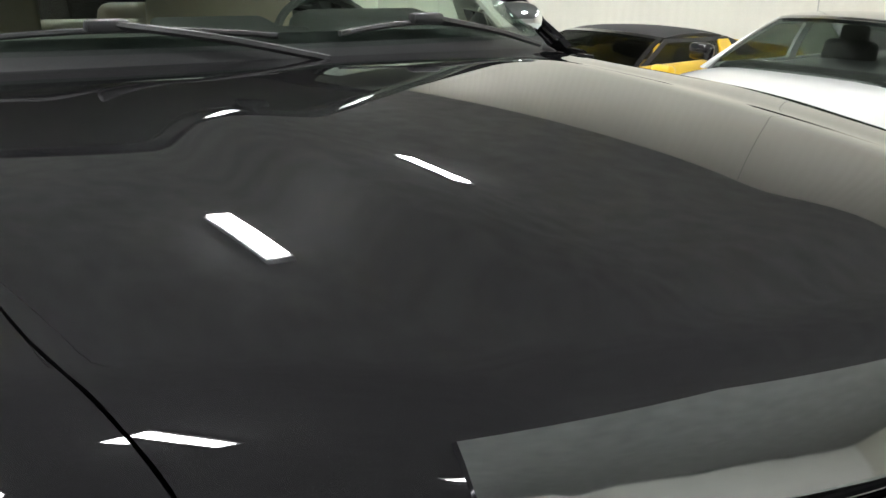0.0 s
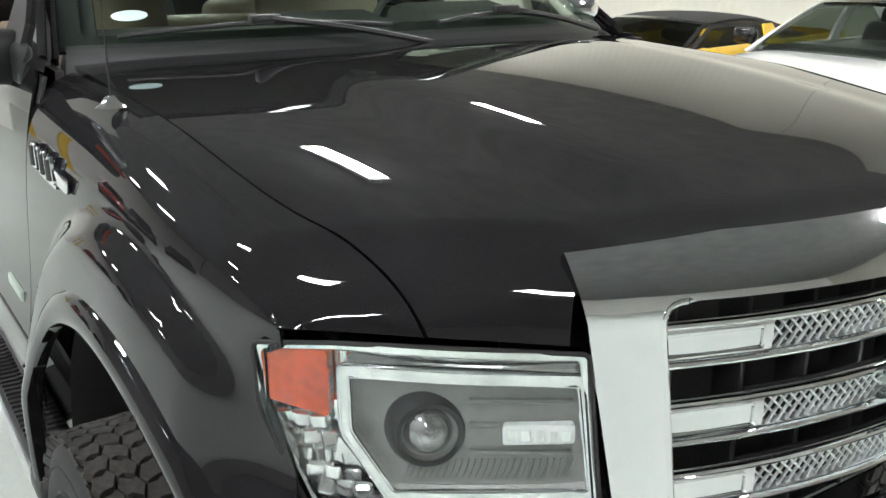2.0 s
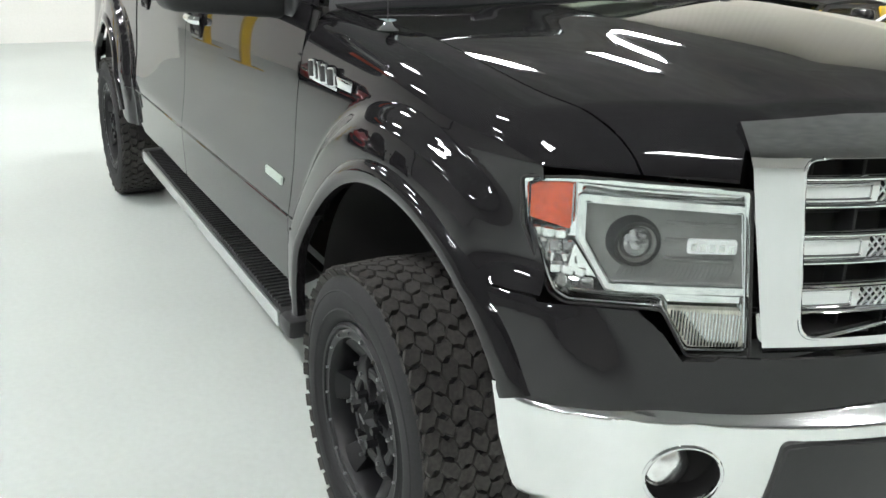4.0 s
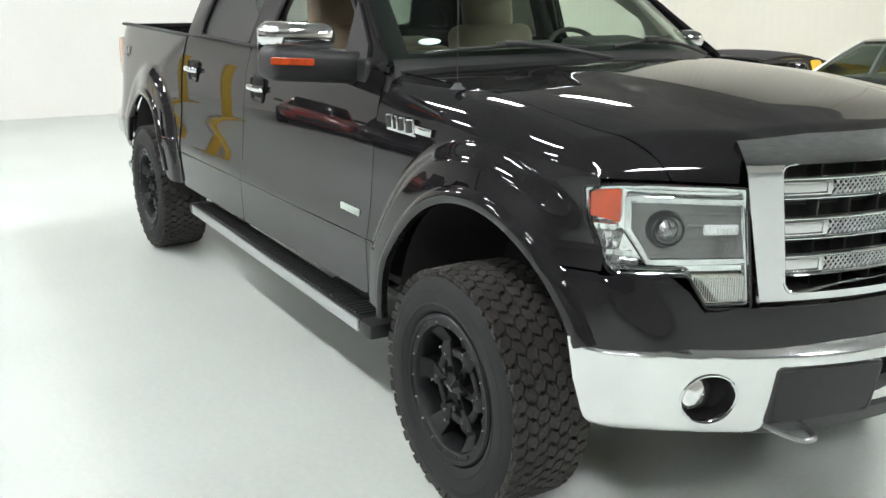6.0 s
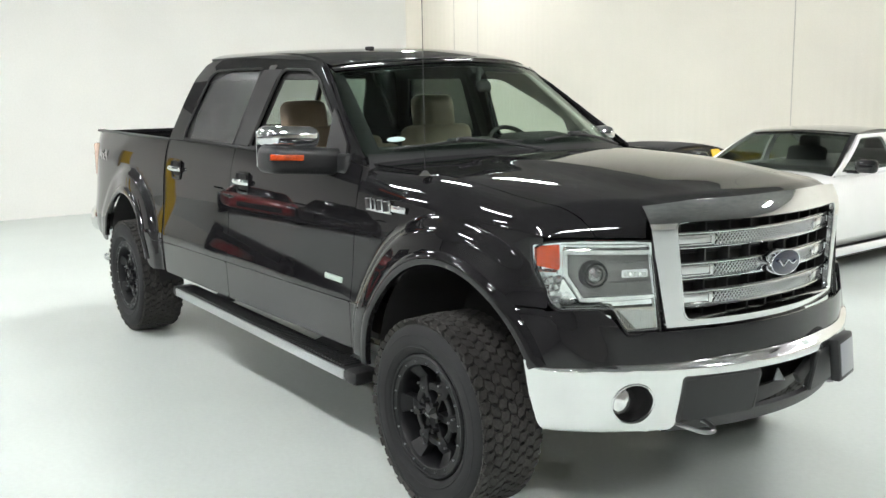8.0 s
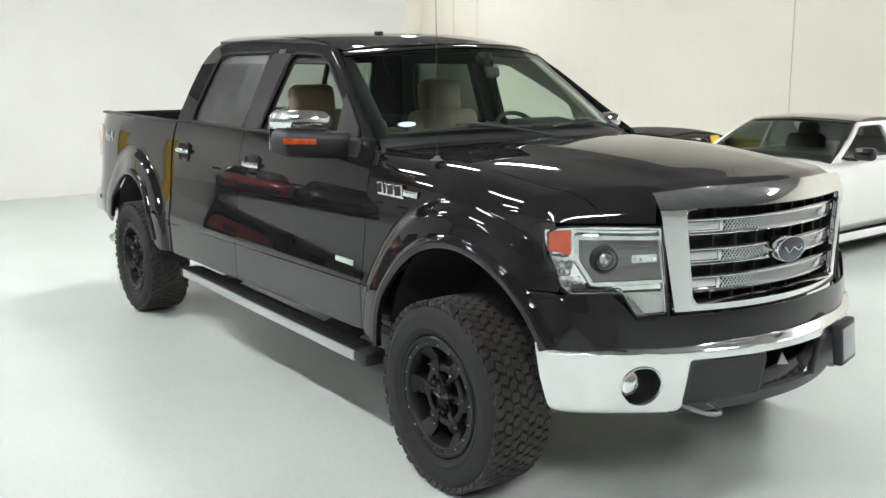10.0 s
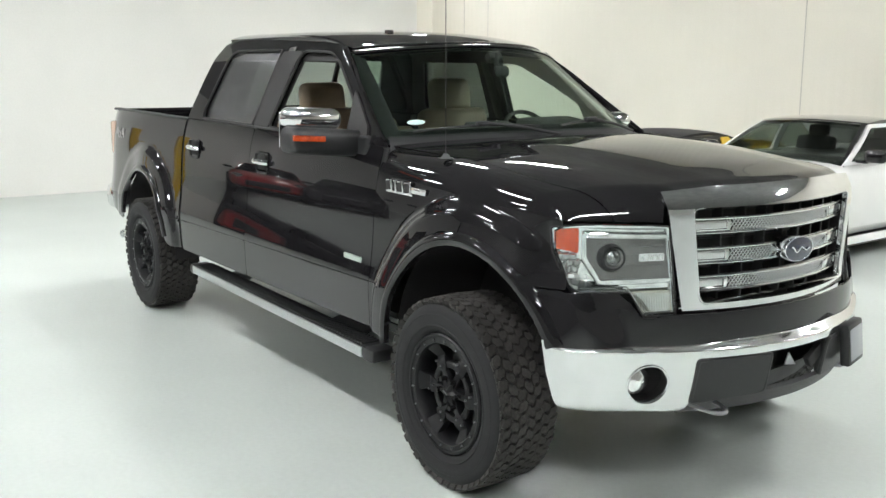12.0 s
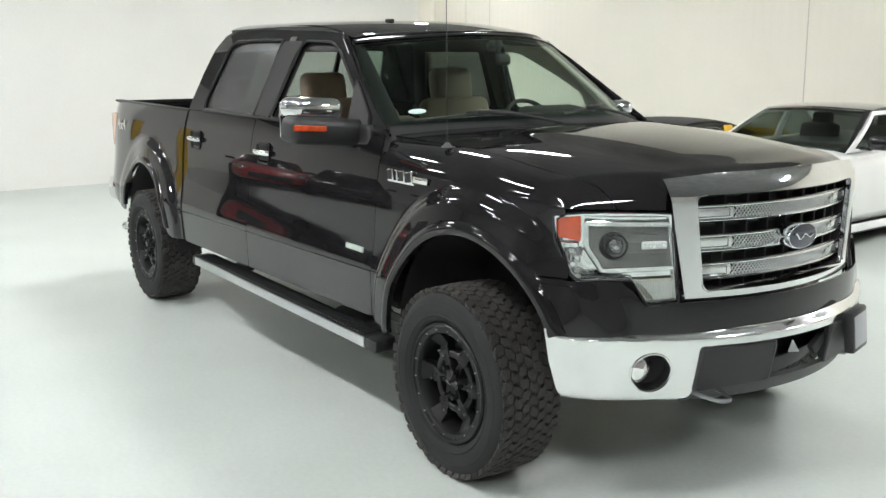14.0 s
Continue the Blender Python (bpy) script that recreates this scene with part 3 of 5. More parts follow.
# roof and glass
def roof_z(x, y):
    behind = -1.155 - 0.27 * (y / 0.672) ** 2 - x
    front = 0.068 * (1 - min(1.0, max(0.0, behind) / 0.65)) ** 2
    return 2.030 - 0.026 * (y / 0.74) ** 2 - 0.036 * (y / 0.74) ** 6 - front + 0.012 * ease((-1.6 - x) / 0.9)


header = [(-1.155 - 0.27 * (y / 0.672) ** 2, y) for y in np.linspace(-0.672, 0.672, 45)]
sheet("roof", header + [(-1.75, 0.674), (-2.1, 0.690), (-2.5, 0.706), (-2.97, 0.728), (-3.05, 0.6), (-3.07, 0), (-3.05, -0.6), (-2.97, -0.728), (-2.5, -0.706), (-2.1, -0.690), (-1.75, -0.674)], lambda x, y: (x, y, roof_z(x, y)), PAINT, truck, step=0.05, thick=0.03, out=(-2, 0, 1))


def on_windshield(a, b):
    base = np.array((-0.47 - 0.33 * a * a, 0.860 * a, 1.495 - 0.026 * a * a))
    top = np.array((-1.16 - 0.27 * a * a, 0.712 * a, 1.962 - 0.048 * a * a))
    p = base + (top - base) * b
    bow = 0.03 * math.sin(math.pi * min(max(b, 0), 1)) * (1 - a * a)
    return (p[0] + bow * 0.5, p[1], p[2] + bow)


sheet("windshield", [(-0.998, 0.03), (0.998, 0.03), (0.998, 0.955), (-0.998, 0.955)], on_windshield, PANE, truck, step=0.08, thick=0.005, out=(-2, 0, 1)).visible_shadow = False
for s in (-1, 1):
    sheet("windshield_pillar", [(s * 0.996, -0.02), (s * 1.026, -0.02), (s * 1.028, 1.0), (s * 0.996, 1.0)], lambda a, b, s=s: tuple(np.array(on_windshield(a, b)) + np.array((0.2, 0.7 * s, 0.75)) * (0.005 - 0.008 * ((abs(a) - 1.010) / 0.02) ** 2)), PAINT, truck, step=0.012, thick=0.02, out=(-2, 0, 1))
# one trim on both sides; the right is coloured dark to stand for its shade
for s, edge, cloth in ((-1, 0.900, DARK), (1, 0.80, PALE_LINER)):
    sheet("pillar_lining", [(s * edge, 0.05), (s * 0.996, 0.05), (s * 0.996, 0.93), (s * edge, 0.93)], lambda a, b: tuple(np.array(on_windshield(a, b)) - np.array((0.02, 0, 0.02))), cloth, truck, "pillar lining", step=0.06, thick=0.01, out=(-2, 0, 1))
inner_pillar = [(-0.82, 1.45), (-1.42, 1.875), (-1.82, 1.895), (-1.82, 1.855), (-1.67, 1.836), (-1.41, 1.716), (-1.215, 1.605), (-1.205, 1.45)]
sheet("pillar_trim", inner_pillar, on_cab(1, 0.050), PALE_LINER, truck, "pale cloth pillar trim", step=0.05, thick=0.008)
border = [(-0.998, 0.03), (0.998, 0.03), (0.998, 0.955), (-0.998, 0.955)]
sheet("windshield_border", border, lambda a, b: tuple(np.array(on_windshield(a, b)) - np.array((0.006, 0, 0.007))), SCREEN_EDGE, truck, "black baked border of the windscreen", step=0.06, thick=0.002, holes=(rounded([(-0.940, 0.09), (0.988, 0.09), (0.988, 0.925), (-0.940, 0.925)], 0.03),), out=(-2, 0, 1))
sheet("windshield_header", [(-0.97, 0.93), (0.97, 0.93), (0.97, 0.998), (-0.97, 0.998)], lambda a, b: tuple(np.array(on_windshield(a, b)) + np.array((0.003, 0, 0.004)) * (1 - 1.6 * ease((b - 0.95) / 0.05))), PAINT, truck, step=0.024, thick=0.03, out=(-2, 0, 1))
sheet("sticker", arc(0, 0, 0.046, 0, 360, 20)[:-1], lambda u, v: tuple(np.array(on_windshield(-0.822 + u * 0.98, 0.155 + v * 0.50)) + np.array((0.006, 0, 0.005))), STICKER, truck, "pale oval windscreen sticker", step=0.05, thick=0.002, out=(-2, 0, 1))
sheet("rear_window", rounded([(-0.56, 1.50), (0.56, 1.50), (0.50, 1.865), (-0.50, 1.865)], 0.04), lambda y, z: (-3.22 + 0.5 * max(0, z - 1.5), y, z), BACKGLASS, truck, step=0.2, thick=0.005, out=(-2, 0, 1.6)).visible_shadow = False
sheet("cab_back", [(-0.90, 0.60), (0.90, 0.60), (0.91, 1.46), (0.745, 1.91), (-0.745, 1.91), (-0.91, 1.46)], lambda y, z: (-3.225 + 0.5 * max(0, z - 1.5), y, z), PAINT, truck, step=0.2, thick=0.03, holes=(rounded([(-0.56, 1.50), (0.56, 1.50), (0.50, 1.865), (-0.50, 1.865)], 0.04),), out=(-2, 0, 1.2))
for y in (-0.36, 0.115):
    bm = bmesh.new()
    box(bm, (0.025, 0.034, 0.42), (-3.09, y, 1.70), 0.005, (0, 27, 0))
    part("rear_window_bar", bm, DARK, truck)
bm = bmesh.new()
box(bm, (0.055, 0.032, 0.016), (-1.66, -0.30, roof_z(-1.66, -0.30) + 0.006), 0.005)
part("roof_fin", bm, PLASTIC, truck)

# hood, closed
def nose_x(y):
    return 0.93 - 0.39 * y * y


def hood_edge(y):
    a = abs(y)
    return nose_x(y) - 0.052 if a < 0.585 else float(np.interp(a, (0.585, 0.605), (0.745, lamp_line(0.605)))) if a < 0.605 else lamp_line(y)


def on_hood(x, y):
    z = hood_top(x, y)
    over_lamp = ease((abs(y) - 0.47) / 0.13)
    d = nose_x(y) - 0.052 - x
    return (x, y, z + (front_edge(x, y, z) - z) * over_lamp - 0.012 * (1 - over_lamp) * (1 - ease(d / 0.12)) ** 2)


def hood_side(x):
    return 0.831 - 0.48 * nose_in(x)


corner = next(y for y in np.linspace(0.82, 0.6, 200) if hood_side(lamp_line(y)) > y)
rear = [(-0.52 - 0.30 * (y / 0.84) ** 2, y) for y in np.linspace(0.834, -0.834, 21)]
front = [(hood_edge(y), y) for y in np.linspace(-corner, corner, 45)]
edge = [(x, hood_side(x)) for x in np.linspace(-0.5, lamp_line(corner) - 0.03, 16)]
sheet("hood", rear + [(x, -y) for x, y in edge] + front + edge[::-1], on_hood, PAINT, truck, "closed glossy black hood", step=0.022, thick=0.02, out=(0, 0, 0))

# cowl and wipers
sheet("cowl", [(-0.98, -0.10), (0.98, -0.10), (0.98, 0.05), (-0.98, 0.05)], lambda a, b: tuple(np.array(on_windshield(a, b)) - np.array((-0.35 * min(0, b), 0, 0.004))), PLASTIC, truck, step=0.05, thick=0.01, out=(-2, 0, 1))
for pivot, tip, arm in ((-0.05, -0.86, -0.50), (0.80, 0.02, 0.30)):
    bm = bmesh.new()
    blade = [tuple(np.array(on_windshield(tip + (arm + (arm - tip) - tip) * t, 0.05 + 0.03 * math.sin(math.pi * t))) + np.array((0.008, 0, 0.014))) for t in np.linspace(0, 1, 6)]
    tube(bm, blade, 0.006, 6, 3)
    wiper = part("wiper", bm, PLASTIC, truck, "black windscreen wiper")
    bm = bmesh.new()
    tube(bm, [tuple(np.array(on_windshield(a, b)) + np.array((0.02, 0, h))) for a, b, h in ((pivot, -0.03, 0.015), ((pivot + arm) / 2, 0.02, 0.03), (arm, 0.075, 0.03))], 0.008, 6, 5)
    part("wiper_arm", bm, PLASTIC, wiper)
    bm = bmesh.new()
    p = np.array(on_windshield(arm, 0.075)) + np.array((0.02, 0, 0.026))
    box(bm, (0.03, 0.08, 0.025), tuple(p), 0.008)
    part("wiper_joint", bm, PLASTIC, wiper)

# aerial
bm = bmesh.new()
lathe(bm, [(0.0, 0.022), (0.010, 0.020), (0.018, 0.008), (0.030, 0.0)], 16, "z", (-0.25, -0.885, 1.434))
aerial = part("aerial", bm, CHROME, truck, "thin black rod aerial")
bm = bmesh.new()
tube(bm, [(-0.25, -0.885, 1.45), (-0.255, -0.885, 1.80), (-0.262, -0.885, 2.22)], 0.0017, 6, 3)
part("rod", bm, PLASTIC, aerial)


# front end
def on_nose(depth=0.0):
    return lambda y, z: (nose_x(y) - depth + 0.10 * (z - 1.1) ** 2 - 0.54 * 0.5 * (z - 1.312 + math.sqrt((z - 1.312) ** 2 + 0.0004)) - 2.2 * max(0.0, z - 1.325) ** 2, y, z)


half = [(-0.604, 1.380), (-0.600, 1.33), (-0.592, 1.276), (-0.558, 1.09), (-0.528, 0.915)]
chrome_out = half + [(0.528, 0.915)] + [(-y, z) for y, z in half[::-1][1:]] + [(0.4, 1.396), (0, 1.400), (-0.4, 1.396)]
opening = rounded([(-0.505, 1.318), (-0.458, 0.944), (0.458, 0.944), (0.505, 1.318)], 0.035, 6)
grille = sheet("grille", chrome_out, on_nose(), CHROME, truck, "chrome grille surround with three bars", step=0.035, thick=0.022, holes=(opening,), out=(0, 0, 1.1))
sheet("backing", [(-0.6, 0.93), (0.6, 0.93), (0.6, 1.34), (-0.6, 1.34)], on_nose(0.16), DARK, grille, step=0.2, thick=0.01, out=(0, 0, 1.1))
ring = opening + opening[:1]
bm = bmesh.new()
rows = [[bm.verts.new(on_nose(d)(y * 0.999, 1.13 + (z - 1.13) * 0.999)) for d in (0.021, 0.16)] for y, z in opening]
for i in range(len(rows)):
    bm.faces.new((rows[i - 1][0], rows[i][0], rows[i][1], rows[i - 1][1]))
part("grille_collar", bm, DARK, grille, "black collar behind the surround")
bm = bmesh.new()
tube(bm, [on_nose(0.003)(y, z) for y, z in ring], 0.005, 8, 1)
part("surround_bead", bm, CHROME, grille)
MESHED = material("chrome_mesh", (0.80, 0.81, 0.82), 0.3, 0.8, grain=0.2, grain_size=160)
for z0, z1, yl in ((1.276, 1.212, 0.496), (1.160, 1.094, 0.484), (1.050, 0.986, 0.468)):

    def on_bar(y, z, z0=z0, z1=z1):
        v = min(1, max(0, (z - z1) / (z0 - z1)))
        return (nose_x(y) - 0.040 + 0.010 * (1 - (2 * v - 1) ** 4), y, z)

    inside = rounded([(-0.318, z1 + 0.011), (0.318, z1 + 0.011), (0.318, z0 - 0.011), (-0.318, z0 - 0.011)], 0.004)
    bar = sheet("grille_bar", rounded([(-yl, z1), (yl, z1), (yl, z0), (-yl, z0)], 0.006), on_bar, CHROME, grille, step=0.016, thick=0.022, holes=(inside,), out=(0, 0, 1.1))
    for z in (z0 - 0.004, z1 + 0.004):
        bm = bmesh.new()
        tube(bm, [(nose_x(y) - 0.031, y, z) for y in np.linspace(-yl + 0.004, yl - 0.004, 9)], 0.0055, 8, 2)
        part("bar_bead", bm, CHROME, bar)
    for sg in (-1, 1):
        plate_line = rounded([(sg * 0.335, z1 + 0.016), (sg * (yl - 0.014), z1 + 0.016), (sg * (yl - 0.014), z0 - 0.016), (sg * 0.335, z0 - 0.016)], 0.006)
        bm = bmesh.new()
        tube(bm, [(nose_x(y) - 0.029, y, z) for y, z in plate_line + plate_line[:1]], 0.0028, 6, 1)
        part("end_plate", bm, CHROME, bar)
    bm = bmesh.new()
    tall = z0 - z1 - 0.020
    for i in range(36):
        for turn in (-48, 48):
            y = -0.300 + 0.600 * i / 35
            box(bm, (0.004, 0.0028, tall / math.cos(radians(48))), (nose_x(y) - 0.041, y, (z0 + z1) / 2), 0, (turn, 0, 0))
    part("mesh_insert", bm, MESHED, bar, "silver diamond mesh", False)["kind"] = "stuff"
    sheet("insert_bed", [(-0.33, z1 + 0.004), (0.33, z1 + 0.004), (0.33, z0 - 0.004), (-0.33, z0 - 0.004)], lambda y, z: (nose_x(y) - 0.054, y, z), PLASTIC, bar, step=0.06, thick=0.004, out=(0, 0, 1.1))
for z in (1.300, 1.186, 1.072, 0.967):
    bm = bmesh.new()
    tube(bm, [(nose_x(y) - 0.10, y, z) for y in (-0.49, -0.3, 0, 0.3, 0.49)], 0.006, 6, 3)
    part("grille_slat", bm, PLASTIC, grille)
for i in range(9):
    y = -0.44 + 0.11 * i
    bm = bmesh.new()
    box(bm, (0.05, 0.010, 0.37), (nose_x(y) - 0.085, y, 1.13), 0.003)
    part("grille_rib", bm, PLASTIC, grille)
oval = pose(nose_x(0) + 0.006, 0.0, 1.130) @ Matrix.Diagonal((1, 0.094, 0.052, 1))
bm = bmesh.new()
lathe(bm, [(0.0, 0.016), (0.90, 0.014), (0.93, 0.018), (0.97, 0.018), (1.0, 0.010), (1.0, -0.055)], 48, "x")
bmesh.ops.transform(bm, matrix=oval, verts=bm.verts[:])
emblem = part("grille_emblem", bm, CHROME, grille, "oval emblem, dark blue with chrome rim")
bm = bmesh.new()
lathe(bm, [(0.0, 0.022), (0.55, 0.021), (0.92, 0.0175), (0.92, 0.005)], 48, "x")
bmesh.ops.transform(bm, matrix=oval, verts=bm.verts[:])
part("emblem_field", bm, BLUE, emblem, "dark blue field")
bm = bmesh.new()
tube(bm, [(nose_x(0) + 0.029, -0.060 + 0.004 * i, 1.130 + 0.013 * math.sin(i * 0.42 + 0.8) * (1 - 0.02 * i)) for i in range(31)], 0.0034, 6, 1)
part("emblem_mark", bm, CHROME, emblem, "plain waved chrome stroke")

# painted fascia between grille, lamps and bumper
def full_line(half):
    """A plan line from the right corner over the middle to the left: (curve, half its length)."""
    f, n = along(half + [(x, -y) for x, y in half[-2::-1]], spline)
    return f, n / 2


fascia_at, fascia_long = full_line([(0.44, -0.957), (0.545, -0.925), (0.65, -0.85), (0.765, -0.71), (0.875, -0.50), (0.94, -0.25), (0.962, 0.0)])


def on_fascia(s, z):
    """Convex across the nose; round the corners it follows the fenders and their swell."""
    x, y = fascia_at(s)
    sg = -1 if y < 0 else 1
    c = 1 - ease((x - 0.52) / 0.19)
    y += (on_side(sg)(x, z)[1] - sg * bulge(x, z) - y) * c
    lean = (-0.09 * (z - 0.79) + 0.004 * (1 - ((z - 0.88) / 0.10) ** 2)) * (1 - c)
    return (x + lean, y + sg * bulge(x, z), z)


def fascia_s(x):
    return min(np.linspace(0, fascia_long / 2, 600), key=lambda s: abs(fascia_at(s)[0] - x))


L2 = 2 * fascia_long
half = [(fascia_s(x), z) for x, z in front_arch(24, 54, 12)] + [(fascia_s(0.43), 0.999), (fascia_s(0.572), 0.999), (0.150, 0.994), (0.355, 0.999), (0.404, 0.958), (0.444, 0.902), (0.505, 0.905), (0.520, 0.915), (0.60, 0.914)]
sheet("front_fascia", half + [(L2 - s, z) for s, z in half[::-1]] + [(L2 - 0.3, 0.785), (fascia_long, 0.79), (0.3, 0.785)], on_fascia, PAINT, truck, step=0.022, thick=0.012, out=(0, 0, 0.85))

# chrome bumper
bumper_at, bumper_long = full_line([(0.505, -0.985), (0.585, -0.935), (0.655, -0.875), (0.74, -0.765), (0.82, -0.635), (0.885, -0.51), (0.965, -0.27), (0.995, 0.0)])
LB = 2 * bumper_long


def on_bumper(out_by=0.0):
    def place(s, z):
        x, y = bumper_at(s)
        k = 0.17 * (z - 0.68) + 0.006 * math.sin(math.pi * min(1, max(0, (z - 0.52) / 0.29))) + out_by - 0.02 * ease((0.56 - z) / 0.06) 
        x -= 0.05 * ease((z - 0.777) / 0.03) * ease(min(s, LB - s) / 0.16)
        return (x + k, y - 0.4 * k * (1 if y < 0 else -1) * ease((abs(y) - 0.5) / 0.4), z)

    return place


def bumper_s(y):
    return min(np.linspace(0, bumper_long, 400), key=lambda s: abs(bumper_at(s)[1] - y))


s_edge, s_fog = bumper_s(-0.512), bumper_s(-0.672)
half = [(0.012, 0.812), (0.040, 0.68), (0.078, 0.572), (0.086, 0.556), (0.098, 0.542), (0.115, 0.533), (0.15, 0.527), (0.25, 0.524), (s_edge - 0.014, 0.524), (s_edge - 0.004, 0.530), (s_edge, 0.542), (s_edge + 0.005, 0.72), (s_edge + 0.05, 0.748)]
bumper = sheet("front_bumper", half + [(LB - s, z) for s, z in half[::-1]] + [(LB - 0.10, 0.806), (LB - 0.25, 0.802), (bumper_long, 0.802), (0.25, 0.802), (0.10, 0.806)], on_bumper(), BRIGHT, truck, "chrome front bumper", step=0.014, thick=0.012, holes=(arc(s_fog, 0.645, 0.079, 0, 360, 36)[:-1], arc(LB - s_fog, 0.645, 0.079, 0, 360, 28)[:-1]), out=(0, 0, 0.65))
for sg in (-1, 1):
    s0 = s_fog if sg < 0 else LB - s_fog
    x, y, z = on_bumper()(s0, 0.645)
    yaw = -36 if sg < 0 else 36
    bm = bmesh.new()
    lathe(bm, [(0.080, 0.0), (0.074, -0.09), (0.0, -0.10)], 28, "x")
    bmesh.ops.transform(bm, matrix=pose(x - 0.006, y, z, 0, 0, yaw), verts=bm.verts[:])
    hole = part("fog_lamp_recess", bm, DARK, bumper)
    bm = bmesh.new()
    lathe(bm, [(0.0, 0.012), (0.03, 0.008), (0.054, -0.004), (0.059, -0.03), (0.0, -0.032)], 24, "x")
    bmesh.ops.transform(bm, matrix=pose(x - 0.046, y + sg * 0.006, z, 0, 0, yaw * 0.45), verts=bm.verts[:])
    part("fog_lamp", bm, REFLECTOR, hole, "round fog lamp")
    bm = bmesh.new()
    tube(bm, [on_bumper(0.001)(s0 + 0.079 * math.cos(radians(12 * i)), 0.645 + 0.079 * math.sin(radians(12 * i))) for i in range(31)], 0.0045, 8, 1)
    part("fog_lamp_ring", bm, CHROME, hole)
    # black pads beside the middle
    sa, sb = (bumper_s(-0.505), bumper_s(-0.185)) if sg < 0 else (LB - bumper_s(-0.505), LB - bumper_s(-0.185))
    pad_line = rounded([(sa, 0.562), (sb, 0.578), (sb, 0.738), (sa, 0.738)], 0.014)
    bm = bmesh.new()
    tube(bm, [on_bumper(0.0)(p, q) for p, q in pad_line + pad_line[:1]], 0.0095, 8, 1)
    part("pad_edge", bm, PLASTIC, bumper)
    sheet("bumper_pad", rounded([(sa, 0.562), (sb, 0.578), (sb, 0.738), (sa, 0.738)], 0.014), on_bumper(0.006), PLASTIC, bumper, "black rubber bumper pad", step=0.014, thick=0.03, out=(0, 0, 0.65))
    bm = bmesh.new()
    tube(bm, [(0.83, sg * 0.50, 0.552), (0.93, sg * 0.495, 0.548), (0.978, sg * 0.470, 0.543), (0.985, sg * 0.432, 0.543), (0.95, sg * 0.408, 0.548), (0.83, sg * 0.40, 0.556)] if sg < 0 else [(0.80, 0.44, 0.565), (0.90, 0.435, 0.562), (0.925, 0.415, 0.560), (0.90, 0.395, 0.562), (0.80, 0.39, 0.565)], 0.009, 8, 6)
    part("tow_hook", bm, STUD, bumper, "bright steel tow hook")
sheet("air_dam", [(s_edge - 0.03, 0.515), (s_edge - 0.03, 0.575), (LB - s_edge + 0.03, 0.575), (LB - s_edge + 0.03, 0.515)], lambda s, z: tuple(np.array(on_bumper(-0.008)(s, 0.60)) * np.array((1, 1, 0)) + np.array((-0.5 * (0.575 - z), 0, z))), PLASTIC, bumper, "black lower lip", step=0.05, thick=0.02, out=(0, 0, 0.65))
sheet("valance", [(0.16, 0.505), (0.14, 0.60), (LB - 0.14, 0.60), (LB - 0.16, 0.505)], lambda s, z: tuple(np.array(on_bumper(-0.12)(s, 0.60)) * np.array((1, 1, 0)) + np.array((-0.55 * (0.60 - z), 0, z))), UNDER, bumper, "black plastic valance under the bumper", step=0.06, thick=0.01, out=(0, 0, 0.65))
bm = bmesh.new()
box(bm, (0.02, 1.04, 0.20), (0.78, 0.0, 0.66), 0.004)
part("bumper_cavity", bm, DARK, bumper)
bm = bmesh.new()
box(bm, (0.045, 0.15, 0.185), (0.985, 0.380, 0.690), 0.012, (6, -4, 10))
plate = part("plate_bracket", bm, PLASTIC, bumper, "black number plate bracket")
bm = bmesh.new()
box(bm, (0.008, 0.122, 0.140), (1.006, 0.3835, 0.692), 0.002, (6, -4, 10))
part("blank_plate", bm, PLATE, plate, "grey blank plate")
bm = bmesh.new()
box(bm, (0.03, 0.11, 0.05), (0.955, 0.16, 0.665), 0.008, (35, 0, 0))
part("bumper_hook", bm, UNDER, bumper)
# made-up pale tab in place of the bright floor glimpsed through the opening
bm = bmesh.new()
ends = [[bm.verts.new((x, y, z)) for y, z in ((0.046, 0.624), (0.120, 0.613), (0.070, 0.672))] for x in (0.894, 0.900)]
bm.faces.new(ends[0][::-1])
bm.faces.new(ends[1])
for i in range(3):
    bm.faces.new((ends[0][i], ends[0][(i + 1) % 3], ends[1][(i + 1) % 3], ends[1][i]))
part("floor_glimpse", bm, LIGHTMARK, bumper, "pale three-cornered tab standing for bright floor seen through the bumper opening", False)


GLOBE = material("projector_glass", (0.32, 0.32, 0.32), 0.06, 0.7, grain=0.6, grain_size=55, coat=1.0)


